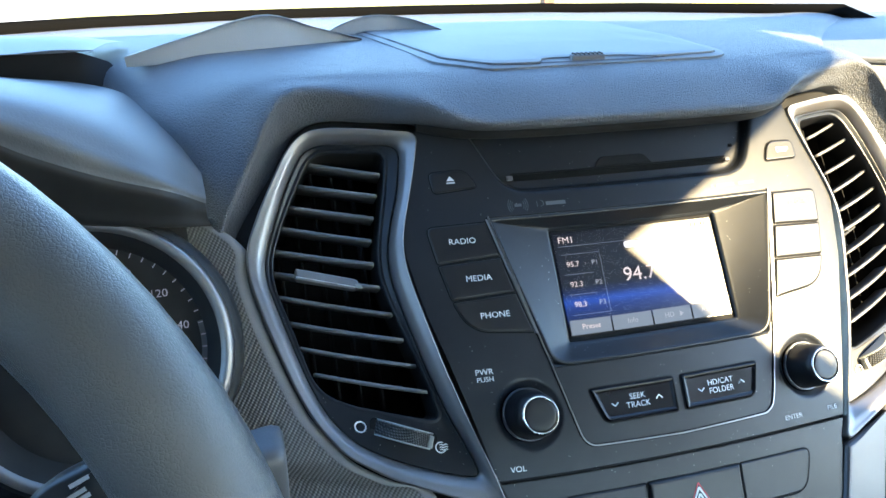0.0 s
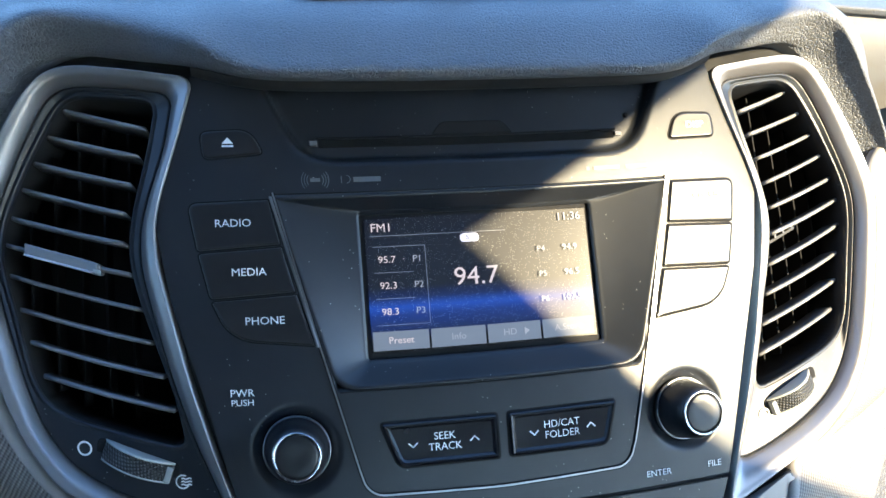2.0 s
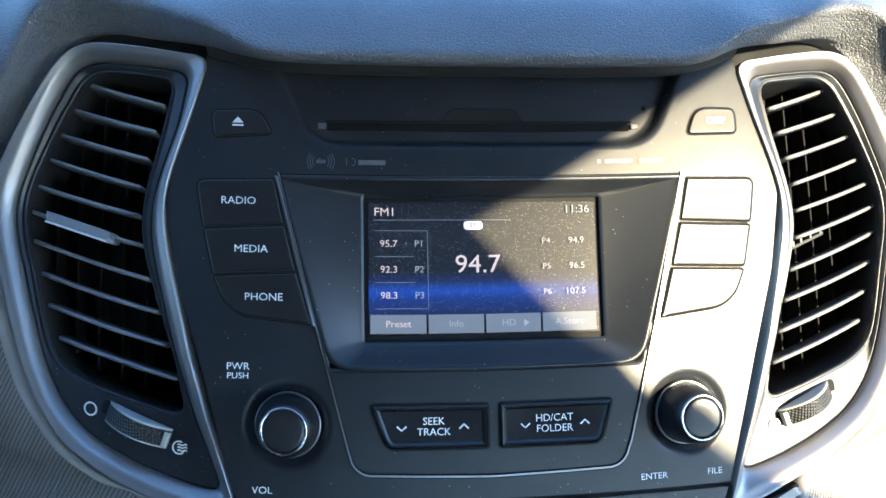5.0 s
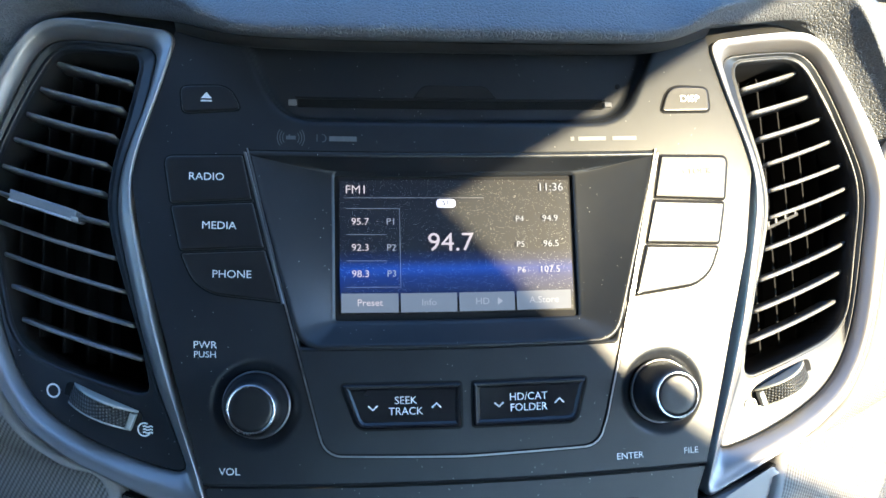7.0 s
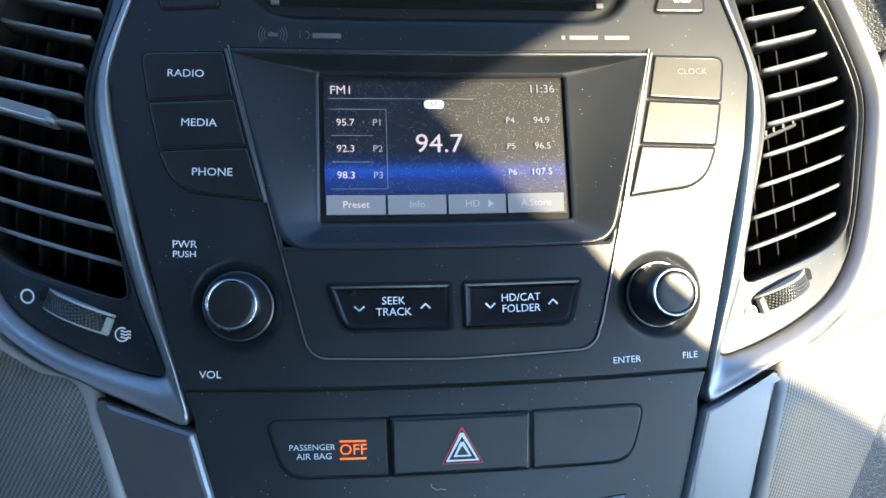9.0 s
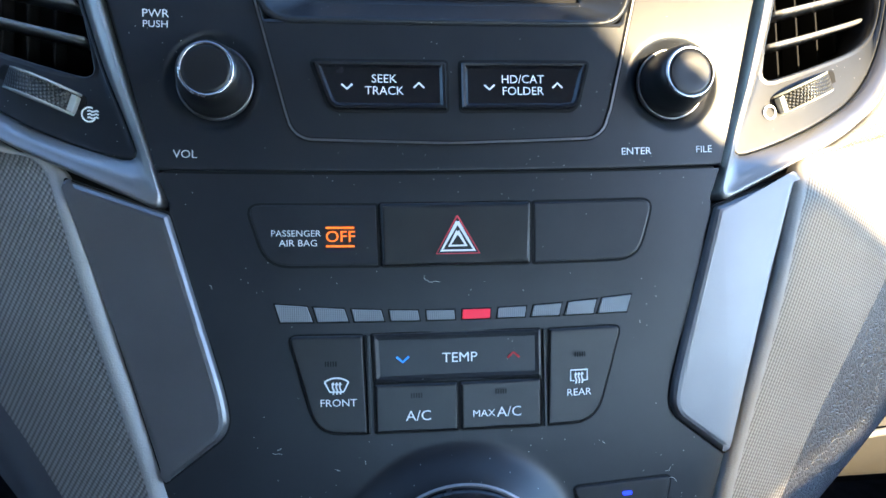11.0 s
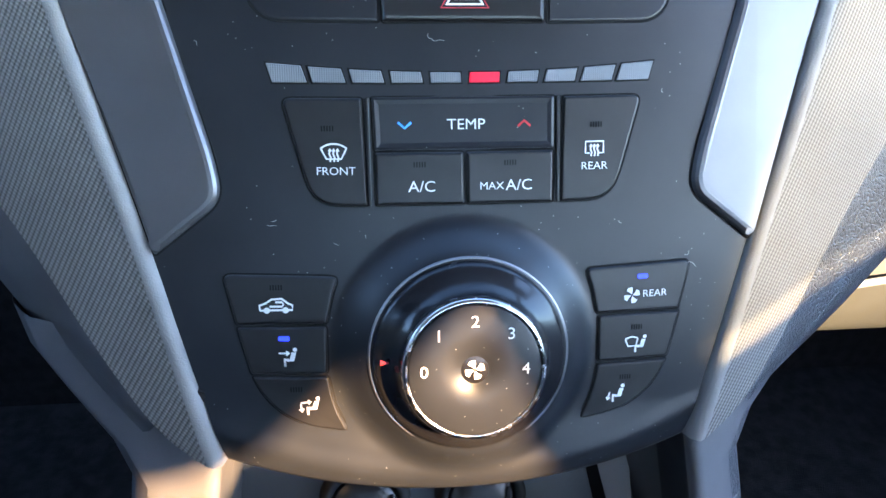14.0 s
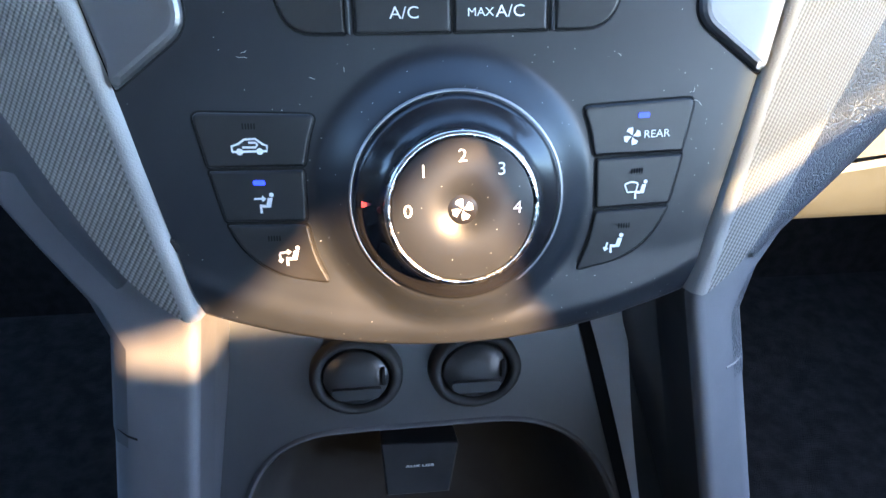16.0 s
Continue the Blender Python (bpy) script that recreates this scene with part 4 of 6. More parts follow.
# ---- radio: disc slot ----
part("disc_slot", bar(-0.0665, 0.0672, 0.1682, 0.1718, -0.012, -0.0050, 0.0002), relief(material("black_felt", (0.012, 0.012, 0.012), 0.95, spec=0.1), grain(2500.0), 1.0, 0.001), radio, "black felt-lined disc slot")
part("slot_lip", bar(-0.0675, 0.0682, 0.1718, 0.1726, -0.009, -0.0040, 0.0003), GAP, radio)
part("finger_notch", slab(rounded([(-0.0175, 0.1728), (-0.0130, 0.1788), (0.0146, 0.1788), (0.0192, 0.1728)], (0.001, 0.003, 0.003, 0.001)), -0.009, -0.0046, 0.0004, 2), GAP, radio)
for s in (-0.0688, 0.0696):
    part("slot_end", slab(rounded([(s - 0.0017, 0.1712), (s + 0.0017, 0.1712), (s + 0.0017, 0.1688), (s - 0.0017, 0.1688)], 0.0004), -0.008, -0.0040, 0.0003, 1), GREYP, radio, "small grey slot end")
part("pin_hole", slab(circle(0.0750, 0.1788, 0.0011, 14), -0.008, -0.0046, 0.0002, 1), GAP, radio)
XM = PALE
for r in (0.0034, 0.0045, 0.0056):
    for a in (-38, 142):
        strokes([arc(-0.0690, 0.1528, r, a, a + 76, 8, 1.0)], 0.00032, 0.0004, XM, radio, "printed_mark", "small pale grey printed mark")
strokes([[(0.0500, 0.1530), (0.0516, 0.1530)], [(0.0535, 0.1530), (0.0660, 0.1530)], [(0.0690, 0.1530), (0.0800, 0.1530)]], 0.0018, 0.0004, XM, radio, "printed_mark", "faint grey printed mark")
strokes([[(-0.0710, 0.1528), (-0.0670, 0.1528)]], 0.0016, 0.0004, XM, radio, "printed_mark")
strokes([arc(-0.0562, 0.1528, 0.0017, -85, 85, 8), [(-0.0582, 0.1512), (-0.0582, 0.1544)]], 0.00035, 0.0004, XM, radio, "printed_mark")
strokes([[(-0.0532, 0.1526), (-0.0418, 0.1526)]], 0.0022, 0.0004, XM, radio, "printed_mark")

# ---- radio: rocker keys ----
for word, o, rr, cu, tips in (("SEEK\nTRACK", [(-0.0492, 0.0513), (-0.0010, 0.0513), (-0.0010, 0.0335), (-0.0428, 0.0335)], (0.0018, 0.0012, 0.0012, 0.004), -0.0235, (-0.0367, -0.0111)),
                             ("HD/CAT\nFOLDER", [(0.0040, 0.0513), (0.0520, 0.0513), (0.0470, 0.0335), (0.0040, 0.0335)], (0.0012, 0.0018, 0.004, 0.0012), 0.0268, (0.0145, 0.0398))):
    o2 = rounded(o, rr, 5)
    key = part("rocker_key", loft([[(x, y, -0.001) for x, y in o2], [(x, y, 0.0014) for x, y in inset(o2, 0.0002)], [(x, y, 0.0020) for x, y in inset(o2, 0.0008)], [(x, y, 0.0018) for x, y in inset(o2, 0.0016)], [(x, y, 0.0008) for x, y in inset(o2, 0.0026)]]), GLOSS, radio, "black rocker key with dished centre")
    part("gap", slab(inset(o2, -0.0008), -0.002, 0.0003, 0.0001, 1), GAP, key)
    top, bottom = word.split("\n")
    lettering(top, cu, 0.0447, 0.0043, 0.0011, PRINT, key, wide=1.0)
    lettering(bottom, cu, 0.0404, 0.0043, 0.0011, PRINT, key, wide=1.0)
    (a, b) = tips
    strokes([[(a - 0.0019, 0.0428), (a, 0.0411), (a + 0.0019, 0.0428)]], 0.0007, 0.0011, PRINT, key, "down_arrow")
    strokes([[(b - 0.0019, 0.0416), (b, 0.0434), (b + 0.0019, 0.0416)]], 0.0007, 0.0011, PRINT, key, "up_arrow")

# ---- radio: turning knobs ----
for ku, kv in KNOBS:
    knob = part("knob", spun(ku, kv, [(0.0126, -0.006), (0.0126, -0.0006), (0.0124, 0.0002), (0.0121, 0.0016), (0.0116, 0.0076), (0.0108, 0.0120), (0.0100, 0.0143), (0.0092, 0.0153), (0.0088, 0.0154)]), BUTTON, radio, "black turning knob with chrome ring", True)
    part("ring", loft([[(x, y, h) for x, y in circle(ku, kv, r)] for r, h in ((0.0135, -0.003), (0.0135, -0.0010), (0.0132, -0.0007), (0.0128, -0.0010), (0.0127, -0.002))], cap=False), TRIM, knob, "thin bright ring", True)
    part("chrome_ring", loft([[(x, y, h) for x, y in circle(ku, kv, r)] for r, h in ((0.0094, 0.0146), (0.0093, 0.0157), (0.0089, 0.0161), (0.0083, 0.0157))], cap=False), CHROME, knob, "chrome ring", True)
    part("cap", spun(ku, kv, [(0.0085, 0.0146), (0.0083, 0.0155), (0.0070, 0.0158), (0.0038, 0.0156)]), BUTTON, knob, "black push cap", True)
lettering("PWR", -0.1030, 0.0668, 0.0041, 0.0004, PRINT, radio)
lettering("PUSH", -0.1030, 0.0630, 0.0035, 0.0004, PRINT, radio)
lettering("VOL", -0.0933, 0.0172, 0.0040, 0.0004, PRINT, radio)
lettering("ENTER", 0.0696, 0.0178, 0.0037, 0.0004, PRINT, radio)
lettering("FILE", 0.0968, 0.0178, 0.0037, 0.0004, PRINT, radio)

# ---- climate panel: hazard row ----
ORANGE = material("orange_lamp_lit", (0.3, 0.08, 0.01), 0.4, emit=(1.0, 0.17, 0.012), power=0.17)
REDP = material("red_print", (0.6, 0.04, 0.06), 0.45)
k = button([(-0.0732, 0.0001), (-0.0270, 0.0001), (-0.0265, -0.0220), (-0.0662, -0.0220)], climate, (0.004, 0.0004, 0.0004, 0.006), 0.0006, "indicator_panel", "black passenger air bag indicator", FACE)
lettering("PASSENGER", -0.0556, -0.0103, 0.0031, 0.0008, PRINT, k)
lettering("AIR BAG", -0.0548, -0.0137, 0.0033, 0.0008, PRINT, k)
lettering("OFF", -0.0401, -0.0115, 0.0056, 0.0008, ORANGE, k)
strokes([[(-0.0452, -0.0082), (-0.0352, -0.0082)], [(-0.0452, -0.0147), (-0.0352, -0.0147)]], 0.0007, 0.0008, ORANGE, k, "lamp_bar")
k = button([(-0.0262, 0.0004), (0.0286, 0.0004), (0.0281, -0.0221), (-0.0256, -0.0221)], climate, 0.0006, 0.0022, "hazard_key", "black hazard warning key with red triangle", bevel=0.0016)
tri = lambda r: [(0.0014 + r * math.sin(a), -0.0133 + r * math.cos(a)) for a in (0, 2 * math.pi / 3, 4 * math.pi / 3)]
strokes([[*tri(0.0090), tri(0.0090)[0]]], 0.0006, 0.0024, REDP, k, "red_triangle")
strokes([[*tri(r), tri(r)[0]] for r in (0.0068, 0.0034)], 0.0013, 0.0025, PRINT, k, "white_triangle")
button([(0.0296, 0.0004), (0.0762, 0.0002), (0.0695, -0.0222), (0.0292, -0.0222)], climate, (0.0004, 0.004, 0.006, 0.0004), 0.0006, "blank_panel", "plain black blanking panel", FACE)

# ---- climate panel: row of temperature lamps ----
LAMP = relief(material("grey_ribbed_lens", (0.16, 0.17, 0.18), 0.35), ribs(420.0, 90.0, 0.0), 0.3, 0.0005)
REDL = material("red_lamp_lit", (0.28, 0.01, 0.03), 0.4, emit=(1.0, 0.012, 0.06), power=0.055)
for i in range(10):
    c0 = -0.0585 + i * 0.01301 + 0.0014
    f = abs(i - 4.5) / 4.5
    top, bot = -0.0381 + 0.0025 * f ** 2, -0.0414
    hw = 0.0050 + 0.0006 * f * f
    lean = 0.0011 * (1 if i < 5 else -1) * f
    q = [(c0 - hw - lean * 0.7, top + (0.0004 if i < 5 else -0.0004) * f), (c0 + hw - lean * 0.7, top + (-0.0004 if i < 5 else 0.0004) * f), (c0 + hw + lean, bot), (c0 - hw + lean, bot)]
    ln = part("lamp", slab(rounded(q, 0.0003, 2), -0.001, 0.0006, 0.0002, 1), REDL if i == 5 else LAMP, climate, "red lamp, lit" if i == 5 else "grey ribbed lamp lens, unlit")
    part("gap", slab(inset(q, -0.0005), -0.001, 0.0002, 0.0001, 1), GAP, ln)

# ---- climate panel: keys ----
# Blue arrow print is given a small glow of its own.
BLUEP, RED2 = material("glowing_blue_print", (0.05, 0.25, 0.8), 0.45, emit=(0.04, 0.25, 0.8), power=0.08), material("red_arrow_print", (0.5, 0.015, 0.025), 0.45)


def lamp_slit(u, v, parent, lit=False):
    if lit:
        blot([rounded([(u - 0.0019, v - 0.0008), (u + 0.0019, v - 0.0008), (u + 0.0019, v + 0.0008), (u - 0.0019, v + 0.0008)], 0.0006)], 0.0014, BLUE_ON, parent, "lamp", "blue lamp, lit")
    else:
        strokes([[(u - 0.0018 + 0.0009 * i, v - 0.0009), (u - 0.0018 + 0.0009 * i, v + 0.0009)] for i in range(5)], 0.0005, 0.0014, GAP, parent, "lamp", "dark slotted lamp, unlit")


def fan_symbol(u, v, r, parent, h=0.0015):
    leaves = []
    for q in range(4):
        a = q * 90 + 20
        leaves.append([(u + r * t * math.cos(radians(a + d)), v + r * t * math.sin(radians(a + d))) for t, d in ((0.08, 0), (0.55, -28), (0.95, -22), (1.0, 10), (0.85, 32), (0.5, 22))])
    blot(leaves, h, PRINT, parent, "fan_symbol")


def heat_symbol(u, v, s, parent, screen, h=0.0015):
    lines = []
    for dx in (-0.32, 0, 0.32):
        lines.append([(u + s * dx, v - 0.65 * s), (u + s * (dx + 0.07), v - 0.3 * s), (u + s * (dx - 0.05), v + 0.0 * s), (u + s * dx, v + 0.38 * s)])
        lines.append([(u + s * (dx - 0.11), v + 0.22 * s), (u + s * dx, v + 0.42 * s), (u + s * (dx + 0.11), v + 0.22 * s)])
    if screen == "front":
        lines += [arc(u, v - 0.9 * s, 1.75 * s, 52, 128, 10), [(u - 1.08 * s, v + 0.48 * s), (u - 0.62 * s, v - 0.42 * s), (u + 0.62 * s, v - 0.42 * s), (u + 1.08 * s, v + 0.48 * s)]]
    else:
        lines += [[(u - 0.45 * s, v - 0.35 * s), (u - 0.85 * s, v - 0.35 * s), (u - 0.85 * s, v + 0.7 * s), (u + 0.85 * s, v + 0.7 * s), (u + 0.85 * s, v - 0.35 * s), (u + 0.45 * s, v - 0.35 * s)]]
    strokes(lines, 0.0006, h, PRINT, parent, "heat_symbol")


k = button([(-0.0594, -0.0462), (-0.0328, -0.0462), (-0.0316, -0.0818), (-0.0500, -0.0818)], climate, (0.0025, 0.0006, 0.0006, 0.007), label="black front demist key")
lamp_slit(-0.0444, -0.0562, k)
heat_symbol(-0.0425, -0.0645, 0.0039, k, "front")
lettering("FRONT", -0.0420, -0.0702, 0.0037, 0.0015, PRINT, k)
k = button([(0.0345, -0.0462), (0.0624, -0.0462), (0.0525, -0.0818), (0.0337, -0.0818)], climate, (0.0006, 0.0025, 0.007, 0.0006), label="black rear demist key")
lamp_slit(0.0460, -0.0560, k)
heat_symbol(0.0455, -0.0643, 0.0037, k, "rear")
lettering("REAR", 0.0455, -0.0700, 0.0037, 0.0015, PRINT, k)
o = rounded([(-0.0299, -0.0460), (0.0316, -0.0460), (0.0316, -0.0635), (-0.0293, -0.0635)], 0.0008)
k = part("rocker_key", loft([[(x, y, -0.001) for x, y in o], [(x, y, 0.0007) for x, y in inset(o, 0.0002)], [(x, y, 0.0010) for x, y in inset(o, 0.0010)], [(x, y, 0.0006) for x, y in inset(o, 0.0024)]]), FACE, climate, "black temperature rocker key")
part("gap", slab(inset(o, -0.0004), -0.002, 0.0003, 0.0001, 1), GAP, k)
lettering("TEMP", 0.0015, -0.0552, 0.0050, 0.0009, PRINT, k)
strokes([[(-0.0212, -0.0543), (-0.0190, -0.0562), (-0.0168, -0.0543)]], 0.0008, 0.0009, BLUEP, k, "cooler_arrow", "blue arrow")
strokes([[(0.0190, -0.0560), (0.0212, -0.0541), (0.0234, -0.0560)]], 0.0008, 0.0009, RED2, k, "warmer_arrow", "red arrow")
k = button([(-0.0293, -0.0640), (0.0007, -0.0640), (0.0009, -0.0818), (-0.0291, -0.0818)], climate, 0.0006, label="black air conditioning key")
lamp_slit(-0.0143, -0.0682, k)
lettering("A/C", -0.0136, -0.0757, 0.0052, 0.0013, PRINT, k)
k = button([(0.0014, -0.0640), (0.0315, -0.0640), (0.0314, -0.0818), (0.0016, -0.0818)], climate, 0.0006, label="black maximum air conditioning key")
lamp_slit(0.0163, -0.0680, k)
lettering("MAX", 0.0100, -0.0758, 0.0036, 0.0013, PRINT, k)
lettering("A/C", 0.0194, -0.0757, 0.0052, 0.0013, PRINT, k)
for u in (-0.0312, 0.0328):
    part("divider", slab([(u - 0.0006, -0.0462), (u + 0.0006, -0.0462), (u + 0.0008, -0.0818), (u - 0.0004, -0.0818)], -0.001, 0.0014, 0.0003, 1), BUTTON, climate)

# keys beside the fan dial
L1 = [(-0.0816, -0.1046), (-0.0420, -0.1056), (-0.0445, -0.1120), (-0.0467, -0.1225), (-0.0778, -0.1227)]
L2 = [(-0.0777, -0.1233), (-0.0469, -0.1231), (-0.0472, -0.1406), (-0.0738, -0.1405)]
L3 = [(-0.0735, -0.1411), (-0.0470, -0.1412), (-0.0448, -0.1530), (-0.0402, -0.1628), (-0.0560, -0.1600), (-0.0650, -0.1545), (-0.0705, -0.1478)]


def seat_symbol(u, v, s, parent, arrows, h=0.0015):
    blot([circle(u + 0.62 * s, v + 0.75 * s, 0.20 * s, 12),
          [(u + 0.30 * s, v + 0.50 * s), (u + 0.72 * s, v + 0.50 * s), (u + 0.50 * s, v - 0.35 * s), (u + 0.05 * s, v - 0.35 * s)],
          [(u + 0.10 * s, v - 0.10 * s), (u + 0.05 * s, v - 0.38 * s), (u - 0.42 * s, v - 0.30 * s), (u - 0.42 * s, v - 0.06 * s)],
          [(u - 0.42 * s, v - 0.06 * s), (u - 0.24 * s, v - 0.12 * s), (u - 0.20 * s, v - 0.85 * s), (u - 0.42 * s, v - 0.85 * s)]], h, PRINT, parent, "seat_symbol")
    lines = []
    for (x0, y0, x1, y1) in arrows:
        d = Vector((x1 - x0, y1 - y0)).normalized()
        n = Vector((-d.y, d.x))
        tip = Vector((x1, y1))
        lines.append([(u + s * x0, v + s * y0), (u + s * x1, v + s * y1)])
        b1, b2 = tip - d * 0.28 + n * 0.2, tip - d * 0.28 - n * 0.2
        lines.append([(u + s * b1.x, v + s * b1.y), (u + s * x1, v + s * y1), (u + s * b2.x, v + s * b2.y)])
    strokes(lines, 0.00065, h, PRINT, parent, "air_arrow")


k = button(L1, climate, (0.0025, 0.0035, 0.003, 0.001, 0.0008), label="black recirculation key with car outline")
lamp_slit(-0.0635, -0.1092, k)
car_ = [(-0.0692, -0.1172), (-0.0693, -0.1154), (-0.0672, -0.1147), (-0.0652, -0.1133), (-0.0618, -0.1131), (-0.0596, -0.1148), (-0.0583, -0.1153), (-0.0583, -0.1170), (-0.0692, -0.1172)]
strokes([car_, [(-0.0660, -0.1158), (-0.0618, -0.1158), (-0.0612, -0.1150), (-0.0618, -0.1143), (-0.0640, -0.1143)]], 0.0007, 0.0014, PRINT, k, "car_symbol")
blot([circle(-0.0669, -0.1172, 0.0011, 12), circle(-0.0606, -0.1171, 0.0011, 12)], 0.0014, PRINT, k, "wheel_symbol")
k = button(L2, climate, (0.0008, 0.001, 0.001, 0.0008), label="black face vent key, lamp lit blue")
lamp_slit(-0.0617, -0.1272, k, True)
seat_symbol(-0.0605, -0.1340, 0.0038, k, [(-0.85, 0.42, 0.1, 0.42)])
k = button(L3, climate, (0.0008, 0.001, 0.006, 0.0022, 0.006, 0.006, 0.005), label="black face and foot vent key")
lamp_slit(-0.0584, -0.1458, k)
seat_symbol(-0.0535, -0.1520, 0.0038, k, [(-0.95, 0.30, 0.0, 0.42), (-0.95, 0.2, -0.85, -0.55)])
k = button([(x + 0.0010, y) for x, y in mirror(L1)], climate, (0.0008, 0.001, 0.003, 0.0035, 0.0025), label="black rear fan key, lamp lit blue")
lamp_slit(0.0643, -0.1096, k, True)
fan_symbol(0.0605, -0.1163, 0.0031, k)
lettering("REAR", 0.0690, -0.1160, 0.0036, 0.0015, PRINT, k)
k = button([(x + 0.0016, y) for x, y in mirror(L2)], climate, (0.0008, 0.001, 0.001, 0.0008), label="black demist and foot vent key")
lamp_slit(0.0628, -0.1281, k)
seat_symbol(0.0638, -0.1346, 0.0036, k, [])
strokes([arc(0.0612, -0.1362, 0.0044, 60, 125, 8), [(0.0588, -0.1327), (0.0598, -0.1352), (0.0628, -0.1352), (0.0634, -0.1325)]], 0.0006, 0.0015, PRINT, k, "screen_symbol")
k = button([(x + 0.0018, y) for x, y in mirror(L3)], climate, (0.005, 0.006, 0.006, 0.0022, 0.006, 0.001, 0.0008), label="black foot vent key")
lamp_slit(0.0593, -0.1468, k)
seat_symbol(0.0562, -0.1530, 0.0038, k, [(-0.65, 0.15, -0.85, -0.6)])

# ---- climate panel: fan dial ----
fu, fv = FAN
dial = part("fan_dial", spun(fu, fv, [(0.0322, 0.004), (0.0333, 0.0090), (0.0328, 0.0112), (0.0312, 0.0126), (0.0272, 0.0142), (0.0238, 0.0200), (0.0228, 0.0222)], 72), GLOSS, climate, "gloss black fan dial with chrome ring", True)
blot([[(fu - 0.0304, fv + 0.0018), (fu - 0.0276, fv + 0.0010), (fu - 0.0276, fv + 0.0004), (fu - 0.0304, fv - 0.0002)]], 0.0146, REDP, dial, "red_pointer", "small red pointer")
part("chrome_ring", loft([[(x, y, h) for x, y in circle(fu, fv, r, 72)] for r, h in ((0.0240, 0.0200), (0.0238, 0.0224), (0.0229, 0.0236), (0.0219, 0.0231))], cap=False), CHROME, dial, "chrome ring", True)
part("outer_ring", loft([[(x, y, h) for x, y in circle(fu, fv, r, 72)] for r, h in ((0.0346, 0.0065), (0.0345, 0.0094), (0.0339, 0.0098), (0.0332, 0.0092))], cap=False), TRIM, dial, "thin bright ring", True)
part("dial_face", spun(fu, fv, [(0.0220, 0.0210), (0.0218, 0.0230), (0.0212, 0.0233), (0.0120, 0.0233), (0.0072, 0.0231), (0.0056, 0.0222), (0.0030, 0.0216), (0.0002, 0.0215)], 64), FACE, dial, "matt black dial face", True)
for word, ang in (("0", 180), ("1", 135), ("2", 90), ("3", 45), ("4", 0)):
    r = 0.0166 if word != "2" else 0.0160
    lettering(word, fu + r * math.cos(radians(ang)), fv + 0.0002 + r * math.sin(radians(ang)), 0.0054, 0.0237, PRINT, dial)
fan_symbol(fu, fv, 0.0034, dial, 0.0221)
part("pointer", spun(fu - 0.0246, fv - 0.0002, [(0.0013, 0.014), (0.0011, 0.0186), (0.0002, 0.0188)], 14), material("red_mark", (0.09, 0.006, 0.008), 0.5), dial, "red pointer mark")

# ---- lint on the climate panel ----
LINT = material("white_lint", (0.55, 0.53, 0.5), 0.8)
rng = random.Random(5)
for u, v, size, turns in ((-0.0105, -0.0255, 0.0075, 5), (-0.0655, -0.0880, 0.0035, 3), (-0.0640, -0.0870, 0.0020, 2), (0.0800, -0.1030, 0.0030, 3), (0.0815, -0.1060, 0.0040, 3), (-0.0420, -0.0950, 0.0018, 2), (-0.0330, -0.0915, 0.0015, 1), (0.0700, -0.0460, 0.0016, 1), (-0.0850, -0.0300, 0.0022, 2), (0.0560, -0.0905, 0.0016, 1)):
    a, pts = rng.uniform(0, 6.28), [(u, v)]
    for _ in range(turns * 3):
        a += rng.uniform(-0.7, 0.7)
        pts.append((pts[-1][0] + size / (turns * 3) * math.cos(a), pts[-1][1] + size / (turns * 3) * math.sin(a)))
    strokes([pts], 0.00013, 0.0003 + face_height(u, v), LINT, climate, "lint", "pale curled hair of lint")

# ---- silver strips beside the climate panel ----
for s in (-1, 1):
    o = [(-0.1347, 0.0072), (-0.0990, -0.0040), (-0.0812, -0.0670), (-0.0795, -0.0800), (-0.1030, -0.0985)]
    o2 = rounded(o, (0.0006, 0.0012, 0.010, 0.011, 0.001), 7)
    if s > 0:
        o2 = [(x + 0.0012, y) for x, y in mirror(o2)]
    st = thing("trim_strip", "satin silver painted trim strip beside the climate panel", "trim", "silver strips of the stack")
    part("strip_body", loft([[(x, y, -0.006) for x, y in o2], [(x, y, 0.0006) for x, y in o2], [(x, y, 0.0020) for x, y in inset(o2, 0.0006)], [(x, y, 0.0029) for x, y in inset(o2, 0.0017)], [(x, y, 0.0031) for x, y in inset(o2, 0.0030)]]), STRIP, st)
    part("gap", slab(inset(o2, -0.0007), -0.004, 0.0003, 0.0001, 1), GAP, st)

# ---- air vents ----
F_OUT = [(-0.1162, 0.1979), (-0.1449, 0.2013), (-0.1641, 0.2024), (-0.1738, 0.2006), (-0.1812, 0.1956), (-0.1875, 0.1875), (-0.1965, 0.1702), (-0.2042, 0.1544), (-0.2112, 0.1376), (-0.2128, 0.1288), (-0.2125, 0.1190), (-0.2082, 0.1001), (-0.2018, 0.0794), (-0.1956, 0.0612), (-0.1882, 0.0457), (-0.1760, 0.0300), (-0.1560, 0.0185), (-0.1290, 0.0085),
         (-0.1000, -0.0035), (-0.1060, 0.0180), (-0.1145, 0.0440), (-0.1221, 0.0701), (-0.1293, 0.1010), (-0.1334, 0.1203), (-0.1340, 0.1340), (-0.1312, 0.1472), (-0.1224, 0.1750)]
